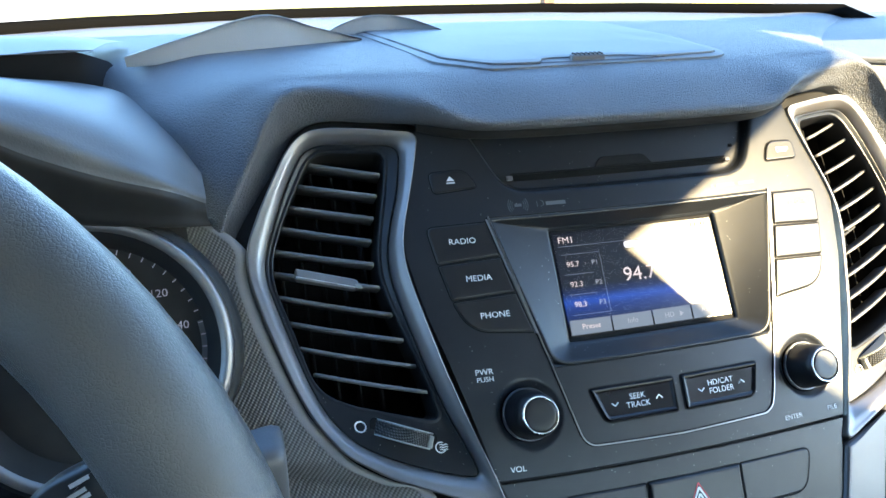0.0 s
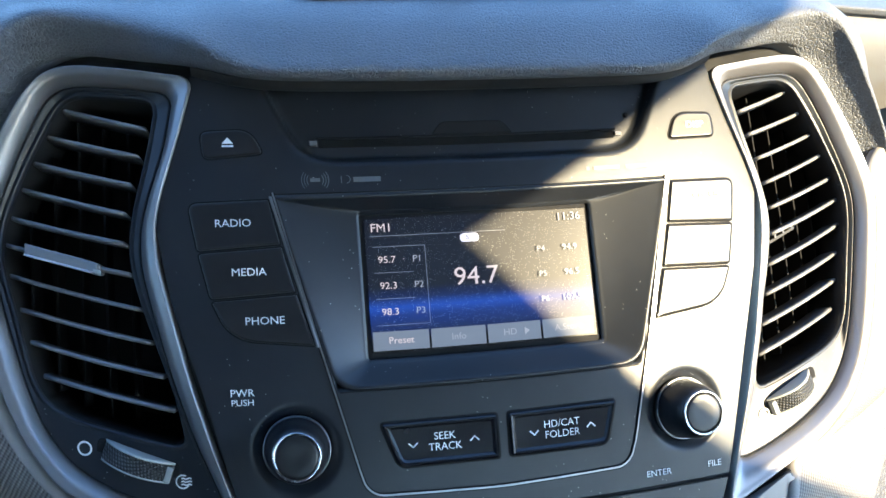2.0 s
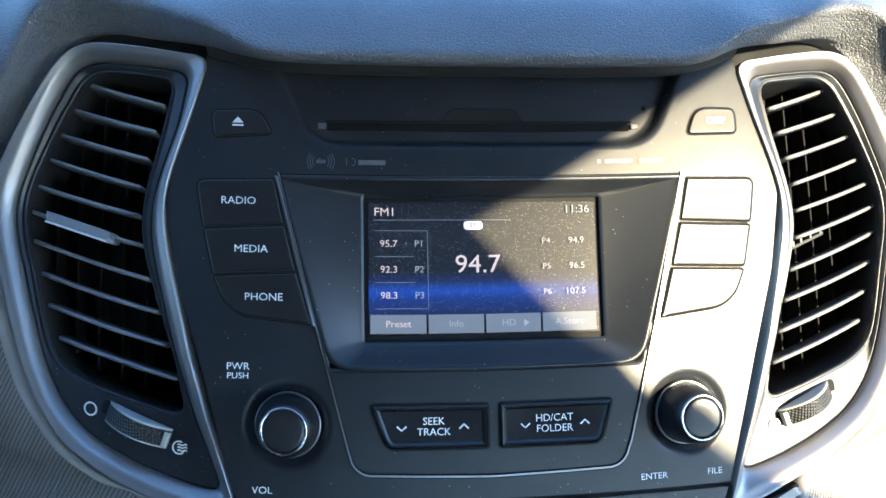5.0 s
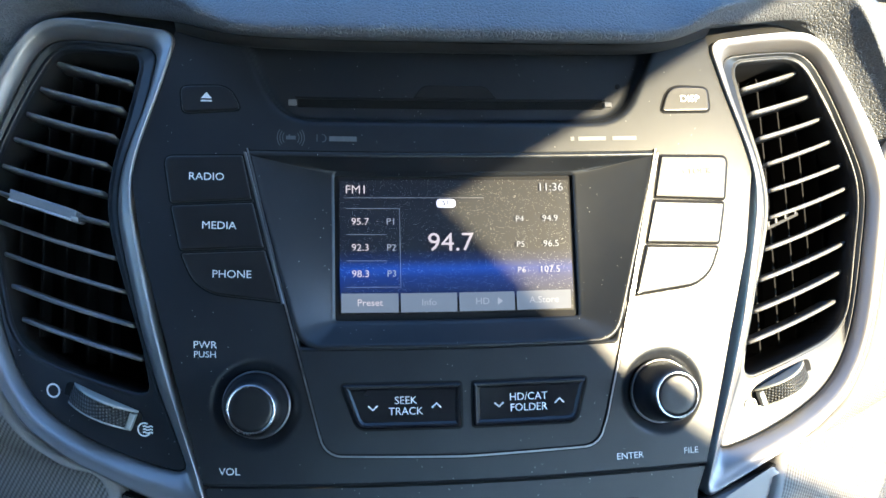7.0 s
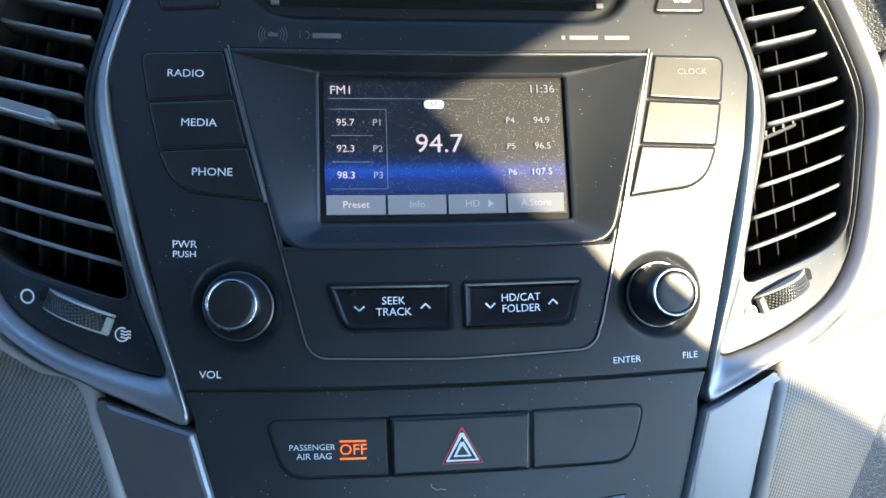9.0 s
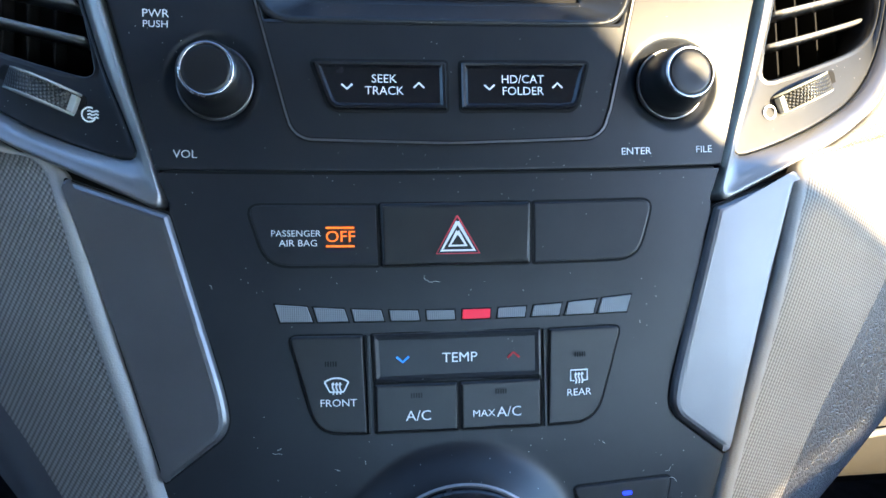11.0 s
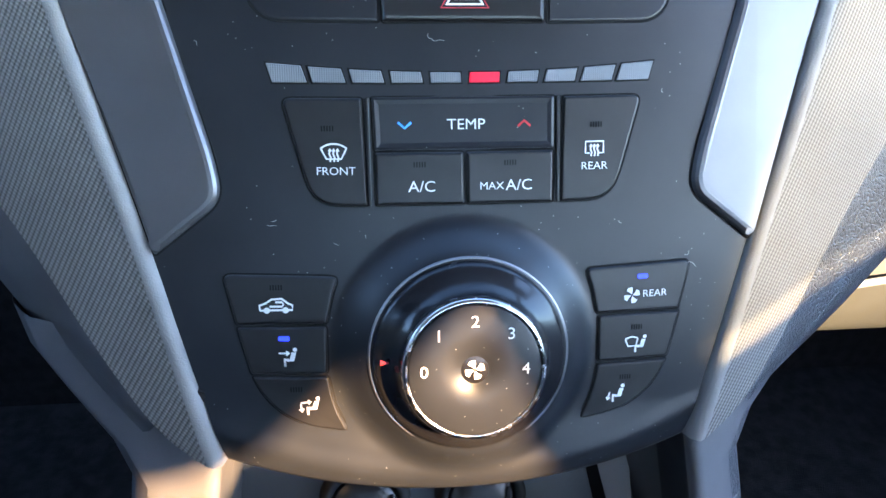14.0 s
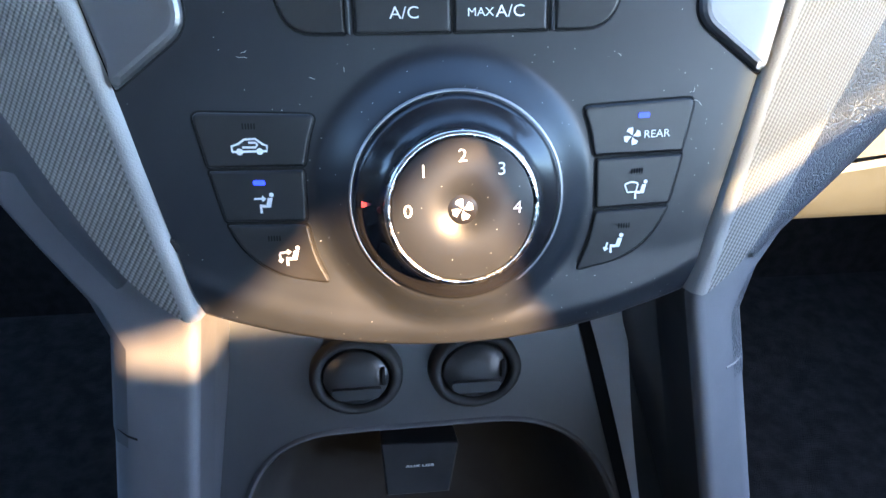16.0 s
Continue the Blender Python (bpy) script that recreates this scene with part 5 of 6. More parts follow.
F_IN = [(-0.1253, 0.1939), (-0.1459, 0.1958), (-0.1640, 0.1962), (-0.1720, 0.1948), (-0.1778, 0.1908), (-0.1822, 0.1840), (-0.1890, 0.1700), (-0.1945, 0.1560), (-0.2015, 0.1370), (-0.2038, 0.1270), (-0.2034, 0.1157), (-0.1981, 0.0965), (-0.1929, 0.0777), (-0.1877, 0.0614), (-0.1803, 0.0465), (-0.1683, 0.0340), (-0.1500, 0.0255), (-0.1290, 0.0185),
        (-0.1098, 0.0140), (-0.1140, 0.0270), (-0.1225, 0.0480), (-0.1305, 0.0740), (-0.1378, 0.1040), (-0.1408, 0.1184), (-0.1406, 0.1333), (-0.1376, 0.1458), (-0.1299, 0.1688)]
OPEN = [(-0.1337, 0.1908), (-0.1459, 0.1918), (-0.1620, 0.1925), (-0.1690, 0.1912), (-0.1740, 0.1875), (-0.1778, 0.1815), (-0.1840, 0.1690), (-0.1900, 0.1560), (-0.1968, 0.1390), (-0.1998, 0.1270), (-0.1990, 0.1140), (-0.1940, 0.0970), (-0.1899, 0.0802), (-0.1869, 0.0690), (-0.1820, 0.0612), (-0.1720, 0.0558), (-0.1560, 0.0518), (-0.1400, 0.0478),
        (-0.1266, 0.0448), (-0.1285, 0.0560), (-0.1310, 0.0674), (-0.1350, 0.0800), (-0.1410, 0.0985), (-0.1452, 0.1139), (-0.1467, 0.1264), (-0.1447, 0.1415), (-0.1380, 0.1680)]
SLATS = [(-0.1763, 0.1883, -0.1380, 0.1784), (-0.1835, 0.1757, -0.1416, 0.1663), (-0.1890, 0.1633, -0.1449, 0.1538), (-0.1946, 0.1513, -0.1477, 0.1412), (-0.1988, 0.1381, -0.1483, 0.1285),
         (-0.2009, 0.1260, -0.1469, 0.1157), (-0.1982, 0.1126, -0.1427, 0.1011), (-0.1940, 0.0985, -0.1390, 0.0874), (-0.1901, 0.0850, -0.1347, 0.0735), (-0.1847, 0.0713, -0.1309, 0.0599)]
SLAT = mottle(material("satin_slat_plastic", (0.175, 0.177, 0.186), 0.30), 50.0, (0.163, 0.165, 0.174), (0.187, 0.189, 0.198))


def softened(p, limit, rounds=2):
    """Cuts the corners of a closed outline, each cut at most limit long."""
    p = [Vector(q) for q in p]
    for _ in range(rounds):
        out = []
        for i in range(len(p)):
            a, b = p[i], p[(i + 1) % len(p)]
            f = min(0.25, limit / max((b - a).length, 1e-6))
            out += [a.lerp(b, f), a.lerp(b, 1 - f)]
        p, limit = out, limit * 0.5
    return [tuple(q) for q in p]


BRIGHT = mottle(material("bright_satin_silver", (0.80, 0.81, 0.84), 0.28, metal=0.2), 40.0, (0.77, 0.78, 0.81), (0.83, 0.84, 0.87))
# The knurl's grooves have their shade in the colour too.
KNURL = groove_shade(relief(mottle(material("knurled_grey", (0.10, 0.10, 0.095), 0.35), 60.0, (0.09, 0.09, 0.085), (0.11, 0.11, 0.105)), knurl(260.0), 1.0, 0.001), knurl(260.0), 0.15)
RIMPALE = mottle(material("pale_clear_plastic", (0.34, 0.35, 0.33), 0.22), 40.0, (0.31, 0.32, 0.30), (0.37, 0.38, 0.36))
VANE = mottle(material("vane_plastic", (0.045, 0.045, 0.048), 0.4), 50.0, (0.04, 0.04, 0.043), (0.05, 0.05, 0.053))


def crosses(pts, x, y):
    """Whether (x, y) lies within a closed outline of any shape."""
    hit = False
    for (ax, ay), (bx, by) in zip(pts, pts[1:] + pts[:1]):
        if (ay > y) != (by > y) and x < ax + (bx - ax) * (y - ay) / (by - ay):
            hit = not hit
    return hit


def air_vent(side):
    m = (lambda p: [(-x + 0.0012, y) for x, y in p]) if side > 0 else (lambda p: p)
    vent = thing("air_vent", "dashboard air vent in satin silver frame with black slats", "air vent", "dashboard air vents")
    fo, fi, op = m(softened(F_OUT, 0.0035)), m(softened(F_IN, 0.0045)), m(softened(OPEN, 0.0040))
    blend = lambda f: [(a[0] * (1 - f) + b[0] * f, a[1] * (1 - f) + b[1] * f) for a, b in zip(fo, fi)]
    part("frame", loft([[(x, y, h) for x, y in blend(f)] for f, h in ((0.0, -0.012), (0.0, 0.0000), (0.03, 0.0012), (0.08, 0.0018), (0.14, 0.0018), (0.22, 0.0012), (0.40, 0.0007), (0.56, 0.0000), (0.66, -0.0008), (0.78, -0.0022), (0.90, -0.0036), (1.0, -0.0055), (1.0, -0.014))], cap=False), SILVER, vent, "satin silver vent frame", True)
    # Dark filler added so that the gap round the frame stays black.
    part("gap_filler", loft([[(x, y, -0.0085) for x, y in inset(fo, 0.0006)], [(x, y, -0.0120) for x, y in inset(fo, -0.008)], [(x, y, -0.0220) for x, y in inset(fo, -0.022)]], cap=False), DARK, vent, "dark sheet added to fill the gap behind the frame")
    part("bezel", loft([[(x, y, -0.016) for x, y in fi], [(x, y, -0.0068) for x, y in inset(fi, 0.0003)], [(x, y, -0.0064) for x, y in inset(fi, 0.0010)], [(x, y, -0.0065) for x, y in inset(fi, 0.0016)], [(x, y, -0.0087) for x, y in inset(op, -0.0022)], [(x, y, -0.0088) for x, y in inset(op, -0.0016)], [(x, y, -0.0082) for x, y in inset(op, -0.0008)], [(x, y, -0.0090) for x, y in op], [(x, y, -0.012) for x, y in op]], cap=False), FACE, vent, "black inner bezel", True)
    part("throat", loft([[(x, y, -0.0118) for x, y in op], [(x, y, -0.042) for x, y in inset(op, -0.001)]], cap=False), DARK, vent, "dark throat")
    part("duct", loft([[(x, y, -0.040) for x, y in inset(op, -0.002)], [(x, y, -0.075) for x, y in op]]), GAP, vent, "dark air duct")
    for i, (x0, v0, x1, v1) in enumerate(SLATS):
        (x0, v0), (x1, v1) = m([(x0, v0), (x1, v1)])
        rings = []
        for f in [j / 8 for j in range(9)]:
            u, v, d = x0 + (x1 - x0) * f, v0 + (v1 - v0) * f, -0.0155 + 0.006 * f
            rings.append([(u, v + dv, d + w) for dv, w in ((0.0, 0.0010), (0.0006, 0.0007), (0.0010, 0.0), (0.0010, -0.0012), (0.0007, -0.0120), (-0.0007, -0.0120), (-0.0010, -0.0012), (-0.0010, 0.0), (-0.0006, 0.0007))])
        part("slat", loft(rings, cap=True, bottom=True), SLAT, vent, "", True)
    for u in (0.1500, 0.1610, 0.1720, 0.1830, 0.1940):
        ends = [v for v in np.arange(0.046, 0.194, 0.002) if crosses(op, side * u, v)]
        if len(ends) > 2:
            lo, hi = min(ends), max(ends)
            a, c = side * u - 0.0008, side * u + 0.0008
            part("vane", loft([[(a, v, -0.0410), (a, v, -0.0310), (a + 0.0004, v, -0.0302), (c - 0.0004, v, -0.0302), (c, v, -0.0310), (c, v, -0.0410)] for v in np.linspace(lo, hi, 7)], cap=True, bottom=True), GAP, vent, "upright guide vane behind the slats")
    if side < 0:
        tab = rounded([(-0.1885, 0.1262), (-0.1600, 0.1202), (-0.1582, 0.1192), (-0.1582, 0.1156), (-0.1598, 0.1152), (-0.1885, 0.1212)], 0.0006)
        blade = part("slider_tab", slab(m(tab), -0.016, -0.0050, 0.0010), SLAT, vent, "grey slider with bright front edge")
        edge = [(-0.1885, 0.1230), (-0.1600, 0.1171), (-0.1600, 0.1150), (-0.1885, 0.1209)]
        part("slider_edge", loft([[(x, y, -0.0085) for x, y in edge], [(x, y, -0.0040 - 0.0034 * (k < 2)) for k, (x, y) in enumerate(edge)], [(x, y, -0.0036 - 0.0034 * (k < 2)) for k, (x, y) in enumerate(inset(edge, 0.0003))]]), BRIGHT, blade, "bright satin edge")
        part("slider_clip", slab(rounded([(-0.1602, 0.1172), (-0.1568, 0.1165), (-0.1568, 0.1144), (-0.1602, 0.1151)], 0.0003), -0.0060, -0.0040, 0.0004), RIMPALE, blade, "pale clip at the end")
    else:
        stub = part("slider_stub", slab(m(rounded([(-0.1680, 0.1178), (-0.1480, 0.1120), (-0.1480, 0.1102), (-0.1680, 0.1160)], 0.0003)), -0.0225, -0.0170, 0.0004), DARK, vent, "broken slider carriage")
        for q in (0.1500, 0.1545, 0.1600, 0.1660):
            v = 0.1115 + (q - 0.1480) * 0.29
            part("tooth", slab(m(rounded([(-q - 0.0007, v + 0.0030), (-q + 0.0007, v + 0.0026), (-q + 0.0007, v), (-q - 0.0007, v)], 0.0002)), -0.0215, -0.0165, 0.0002, 1), VANE, stub)
    # thumbwheel below the slats
    a, b = Vector((-0.1598, 0.0440)), Vector((-0.1322, 0.0345))
    n = 26
    ax = (b - a).normalized()
    up = Vector((-ax.y, ax.x))
    ring_w = []
    for hgt, rad in ((0.0036, -0.2), (0.0036, 0.90), (0.0031, 1.0), (-0.0031, 1.0), (-0.0036, 0.90), (-0.0036, -0.2)):
        ring = []
        for j in range(n + 1):
            f = j / n
            p = a + (b - a) * f + up * hgt
            ring.append((p.x, p.y, -0.0085 + 0.0090 * rad * max(0.0, math.sin(math.pi * f)) ** 0.8))
        ring_w.append([(x, y, w) for (x, y), w in zip(m([q[:2] for q in ring]), [q[2] for q in ring])])
    wh = part("thumbwheel", loft(ring_w, cap=False, closed=False), KNURL, vent, "knurled grey thumbwheel")
    for sg in (1, -1):
        crest = []
        for hgt, rad in ((0.0047, -0.1), (0.0047, 0.94), (0.0043, 1.05), (0.0037, 1.06), (0.0037, -0.1)):
            ring = [(a + (b - a) * (j / n) + up * hgt * (sg if sg > 0 else -0.86), -0.0085 + 0.0090 * rad * max(0.0, math.sin(math.pi * j / n)) ** 0.8) for j in range(n + 1)]
            crest.append([(x, y, h) for (x, y), h in zip(m([(q.x, q.y) for q, h in ring]), [h for q, h in ring])])
        part("wheel_edge", loft(crest, cap=False, closed=False), RIMPALE, wh, "smooth pale rim of the wheel", True)
    e0, e1 = a.lerp(b, 0.90), a.lerp(b, 0.985)
    part("end_block", slab(m(rounded([tuple(e0 + up * 0.0032), tuple(e1 + up * 0.0032), tuple(e1 - up * 0.0032), tuple(e0 - up * 0.0032)], 0.0004)), -0.009, -0.0042, 0.0005), RIMPALE, wh, "pale square end of the wheel")
    part("wheel_well", slab(m(rounded([(-0.1612, 0.0492), (-0.1292, 0.0388), (-0.1308, 0.0296), (-0.1628, 0.0400)], 0.003)), -0.016, -0.0078, 0.0002, 1), GAP, vent)
    (ou, ov), = m([(-0.1666, 0.0442) if side < 0 else (-0.1290, 0.0325)])
    strokes([[(x, y) for x, y in circle(ou, ov, 0.0026, 24)] + [(ou + 0.0026, ov)]], 0.0008, -0.0072, PRINT, vent, "closed_symbol")
    if side < 0:
        (iu, iv), = m([(-0.1280, 0.0318)])
        strokes([arc(iu - 0.0006, iv, 0.0026, 60, 330, 14)] + [[(iu - 0.0012 + 0.0008 * t, iv + 0.0012 - 0.0012 * q + 0.0003 * math.sin(t * 2)) for t in range(6)] for q in range(3)], 0.0006, -0.0072, PRINT, vent, "open_symbol")
    return vent


air_vent(-1)
air_vent(1)


# ---- storage lid on the dash ----
def top_z(y):
    return float(np.interp(y, (0.60, 0.61, 0.62, 0.63, 0.64, 0.66, 0.70, 0.80, 1.0, 1.25), (1.2244, 1.2269, 1.2283, 1.2290, 1.2296, 1.2305, 1.2318, 1.2330, 1.2334, 1.232)))


def on_top(x, y, h=0.0):
    y -= 0.022 * (1 - smooth01((y - 0.66) / 0.10))
    return Vector((x, y, top_z(y) + h - 0.09 * max(0.0, abs(x) - 0.085) ** 2 * 4))


LID = [(-0.0930, 0.98), (-0.0900, 0.76), (-0.0850, 0.668), (-0.0640, 0.640), (-0.0330, 0.6385), (-0.0300, 0.6465), (-0.0240, 0.6500), (0.0260, 0.6500), (0.0380, 0.6440), (0.0440, 0.6420), (0.0880, 0.6470), (0.0945, 0.6520), (0.1180, 0.735), (0.1500, 0.88), (0.1700, 0.98)]
lid = thing("storage_lid", "blue-grey vinyl storage lid on the dash top", "storage lid")


def lid_sheet(o, h0, h1):
    bm = bmesh.new()
    low = [bm.verts.new(on_top(x, y, h0)) for x, y in o]
    top = [bm.verts.new(on_top(x, y, h1)) for x, y in o]
    for i in range(len(o)):
        bm.faces.new((low[i - 1], low[i], top[i], top[i - 1]))
    rows = [top]
    for f in (0.03, 0.3, 0.6, 0.9):
        cx, cy = 0.02, 0.86
        ring = [bm.verts.new(on_top(x + (cx - x) * f, y + (cy - y) * f, h1 + (0.0004 if f > 0 else 0))) for x, y in o]
        for i in range(len(o)):
            bm.faces.new((rows[-1][i - 1], rows[-1][i], ring[i], ring[i - 1]))
        rows.append(ring)
    bm.faces.new(rows[-1])
    return bm


lid_o = rounded(LID, 0.006, 3)
part("surround", lid_sheet(rounded([(-0.099, 0.99), (-0.097, 0.76), (-0.0925, 0.660), (-0.0670, 0.6330), (0.0900, 0.6385), (0.1010, 0.6500), (0.1250, 0.735), (0.1570, 0.88), (0.1770, 0.99)], 0.008, 3), -0.004, 0.0012), SMOOTHV, lid, "smooth surround")
part("lid_gap", lid_sheet(inset(lid_o, -0.0008), -0.003, 0.0016), GAP, lid)
part("lid_panel", lid_sheet(lid_o, -0.002, 0.0026), SMOOTHV, lid, "smooth blue-grey lid")
rc = rounded([(-0.0325, 0.6395), (-0.0292, 0.6470), (-0.0235, 0.6496), (0.0255, 0.6496), (0.0375, 0.6438), (0.0440, 0.6400)], 0.002, 3)
# Dark plate that stands for the recess; its shade is in the colour.
part("latch_recess_shade", loft([[(x, y, 0.0) for x, y in rc], [(x, y, 0.0019) for x, y in rc], [(x, y, 0.0017) for x, y in inset(rc, 0.0015)]], place=on_top), DUSK, lid, "dark plate round the latch, recess shade in its colour", True)
lt = rounded([(-0.0115, 0.6410), (0.0105, 0.6410), (0.0095, 0.6478), (-0.0105, 0.6478)], 0.0012, 3)
latch = part("latch", loft([[(x, y, 0.0) for x, y in lt], [(x, y, 0.0042) for x, y in lt], [(x, y, 0.0048) for x, y in inset(lt, 0.0008)]], place=on_top), DUSK, lid, "small ribbed dark grey latch")
for i in range(7):
    x = -0.0090 + i * 0.0029
    part("rib", loft([[(x - 0.0004, 0.6414, 0.0046), (x + 0.0004, 0.6414, 0.0046), (x + 0.0004, 0.6472, 0.0046), (x - 0.0004, 0.6472, 0.0046)], [(x - 0.0003, 0.6418, 0.0056), (x + 0.0003, 0.6418, 0.0056), (x + 0.0003, 0.6468, 0.0056), (x - 0.0003, 0.6468, 0.0056)]], place=on_top), DARK, latch)

# ---- warped dash edge pieces near the windscreen ----
FLAP = relief(mottle(material("weathered_grey_plastic", (0.26, 0.265, 0.28), 0.5), 14.0, (0.24, 0.245, 0.26), (0.285, 0.29, 0.30)), grain(900.0), 0.25, 0.0006)
for nm, rows in (("warped_flap", [[(-0.272, 0.730, 1.233), (-0.2326, 0.742, 1.2430), (-0.1812, 0.760, 1.2540), (-0.1417, 0.780, 1.2440), (-0.105, 0.800, 1.2345)], [(-0.265, 0.790, 1.232), (-0.225, 0.80, 1.2400), (-0.175, 0.83, 1.2460), (-0.135, 0.85, 1.2400), (-0.10, 0.86, 1.232)], [(-0.25, 0.88, 1.231), (-0.22, 0.90, 1.233), (-0.17, 0.92, 1.236), (-0.13, 0.93, 1.234), (-0.10, 0.94, 1.231)]]),
                 ("warped_flap", [[(-0.128, 0.862, 1.2330), (-0.110, 0.862, 1.2420), (-0.085, 0.860, 1.2480), (-0.053, 0.860, 1.2450), (-0.020, 0.842, 1.2335)], [(-0.12, 0.92, 1.232), (-0.10, 0.92, 1.2400), (-0.08, 0.92, 1.2430), (-0.045, 0.915, 1.2400), (-0.015, 0.90, 1.232)], [(-0.11, 0.99, 1.231), (-0.09, 1.0, 1.233), (-0.07, 1.0, 1.234), (-0.04, 0.99, 1.233), (-0.01, 0.97, 1.231)]]),
                 ("warped_flap", [[(-0.40, 0.725, 1.240), (-0.345, 0.722, 1.2385), (-0.31, 0.722, 1.2400), (-0.290, 0.735, 1.2380)], [(-0.40, 0.78, 1.246), (-0.345, 0.775, 1.2450), (-0.31, 0.77, 1.2440), (-0.285, 0.78, 1.2390)], [(-0.40, 0.86, 1.238), (-0.34, 0.86, 1.2390), (-0.31, 0.85, 1.2380), (-0.28, 0.85, 1.234)]])):
    f = thing(nm, "warped grey plastic flap curling off the dash", "dash trim", "warped flaps")
    skirt = 1.226 if rows[0][0][0] > -0.35 else 1.237
    rows = [[(x, y + 0.004, skirt) for x, y, z in rows[0]]] + [[(x, y, z - 0.0012) for x, y, z in rows[0]]] + rows
    bm = quilt([list(r) for r in zip(*rows)], 26, 21)
    part("sheet", bm, FLAP, f, "pale grey curled sheet", True)

# Black sheet that stands in for the shade behind the instrument visor.
part("visor_shade", quilt([[(x - d, 0.735 + q, 1.2395 - h), (x - d * 0.6, 0.738 + q, 1.2250 - h * 0.5), (x, 0.742, 1.205), (x + 0.004, 0.746, 1.180)] for x, d, q, h in ((-0.46, 0, 0, 0), (-0.40, 0, 0, 0), (-0.345, 0, 0, 0), (-0.31, 0.004, 0.002, 0.001), (-0.290, 0.010, 0.008, 0.004), (-0.268, 0.018, 0.030, 0.012))], 24, 10), GAP, dash, "black sheet for the shade behind the instrument visor", True)

# ---- instrument cluster ----
cluster = thing("instrument_cluster", "dark instrument cluster with white-marked speedometer", "instrument cluster")
CC, CR, LEAN_C = Vector((-0.2865, 0.535, 1.117)), 0.0600, 22.0


def on_dial(u, v, w=0.0):
    c, s_ = math.cos(radians(LEAN_C)), math.sin(radians(LEAN_C))
    return CC + Vector((u, v * s_ - w * c, v * c + w * s_))


part("ring", loft([[(x, y, h) for x, y in circle(0, 0, r, 72)] for r, h in ((CR + 0.004, -0.012), (CR + 0.0035, 0.000), (CR + 0.0020, 0.0026), (CR - 0.0010, 0.0016), (CR - 0.0022, 0.0))], cap=False, place=on_dial), SILVER, cluster, "satin silver ring round the speedometer", True)
part("ring_slope", loft([[(x, y, h) for x, y in circle(0, 0, r, 72)] for r, h in ((CR - 0.0020, -0.0002), (CR - 0.006, -0.006), (CR - 0.009, -0.015))], cap=False, place=on_dial), DARK, cluster, "dark inner slope of the ring", True)
part("ring_gap", loft([[(x, y, h) for x, y in circle(0, 0, r, 72)] for r, h in ((CR + 0.0085, -0.020), (CR + 0.0065, -0.004), (CR + 0.004, -0.002))], cap=False, place=on_dial), DARK, cluster, "dark rim", True)
part("dial", loft([[(x, y, -0.0200) for x, y in circle(0, 0, CR + 0.001, 64)]], place=on_dial), DARK, cluster, "black dial")
# Dial marks are given a faint glow so that they show.
TICK = material("glowing_dial_print", (0.36, 0.34, 0.40), 0.5, emit=(0.75, 0.68, 0.85), power=0.024)
for word, ang in (("60", 128), ("80", 98), ("100", 68), ("120", 40), ("140", 13), ("160", -14)):
    lettering(word, 0.040 * math.cos(radians(ang)), 0.040 * math.sin(radians(ang)), 0.0055, -0.0190, TICK, cluster, place=on_dial)
for word, ang in (("120", 100), ("140", 80), ("160", 62), ("180", 46), ("200", 30), ("220", 14), ("240", -2), ("260", -18)):
    lettering(word, 0.0265 * math.cos(radians(ang)), 0.0265 * math.sin(radians(ang)), 0.0036, -0.0190, TICK, cluster, place=on_dial)
lettering("MPH", -0.0055, 0.0325, 0.0044, -0.0190, TICK, cluster, place=on_dial)
lettering("km/h", -0.0030, 0.0215, 0.0036, -0.0190, TICK, cluster, place=on_dial)
ticks = []
for i in range(24):
    a = radians(130 - i * 7)
    ticks.append([(0.0485 * math.cos(a), 0.0485 * math.sin(a)), ((0.0520 if i % 2 else 0.0535) * math.cos(a), (0.0520 if i % 2 else 0.0535) * math.sin(a))])
strokes(ticks, 0.0006, -0.0190, TICK, cluster, "tick_marks", place=on_dial)
strokes([arc(0, 0, 0.0505, -60, 12, 20)], 0.0045, -0.0193, material("dial_band", (0.10, 0.11, 0.12), 0.4), cluster, "grey_band", place=on_dial)
part("backing", quilt([[(x, 0.580, 1.175), (x, 0.585, 1.12), (x, 0.570, 1.04)] for x in (-0.60, -0.42, -0.240)], 8, 6), DARK, cluster, "black backing", True)
visor = thing("cluster_visor", "dark grey padded visor over the instruments", "instrument visor")
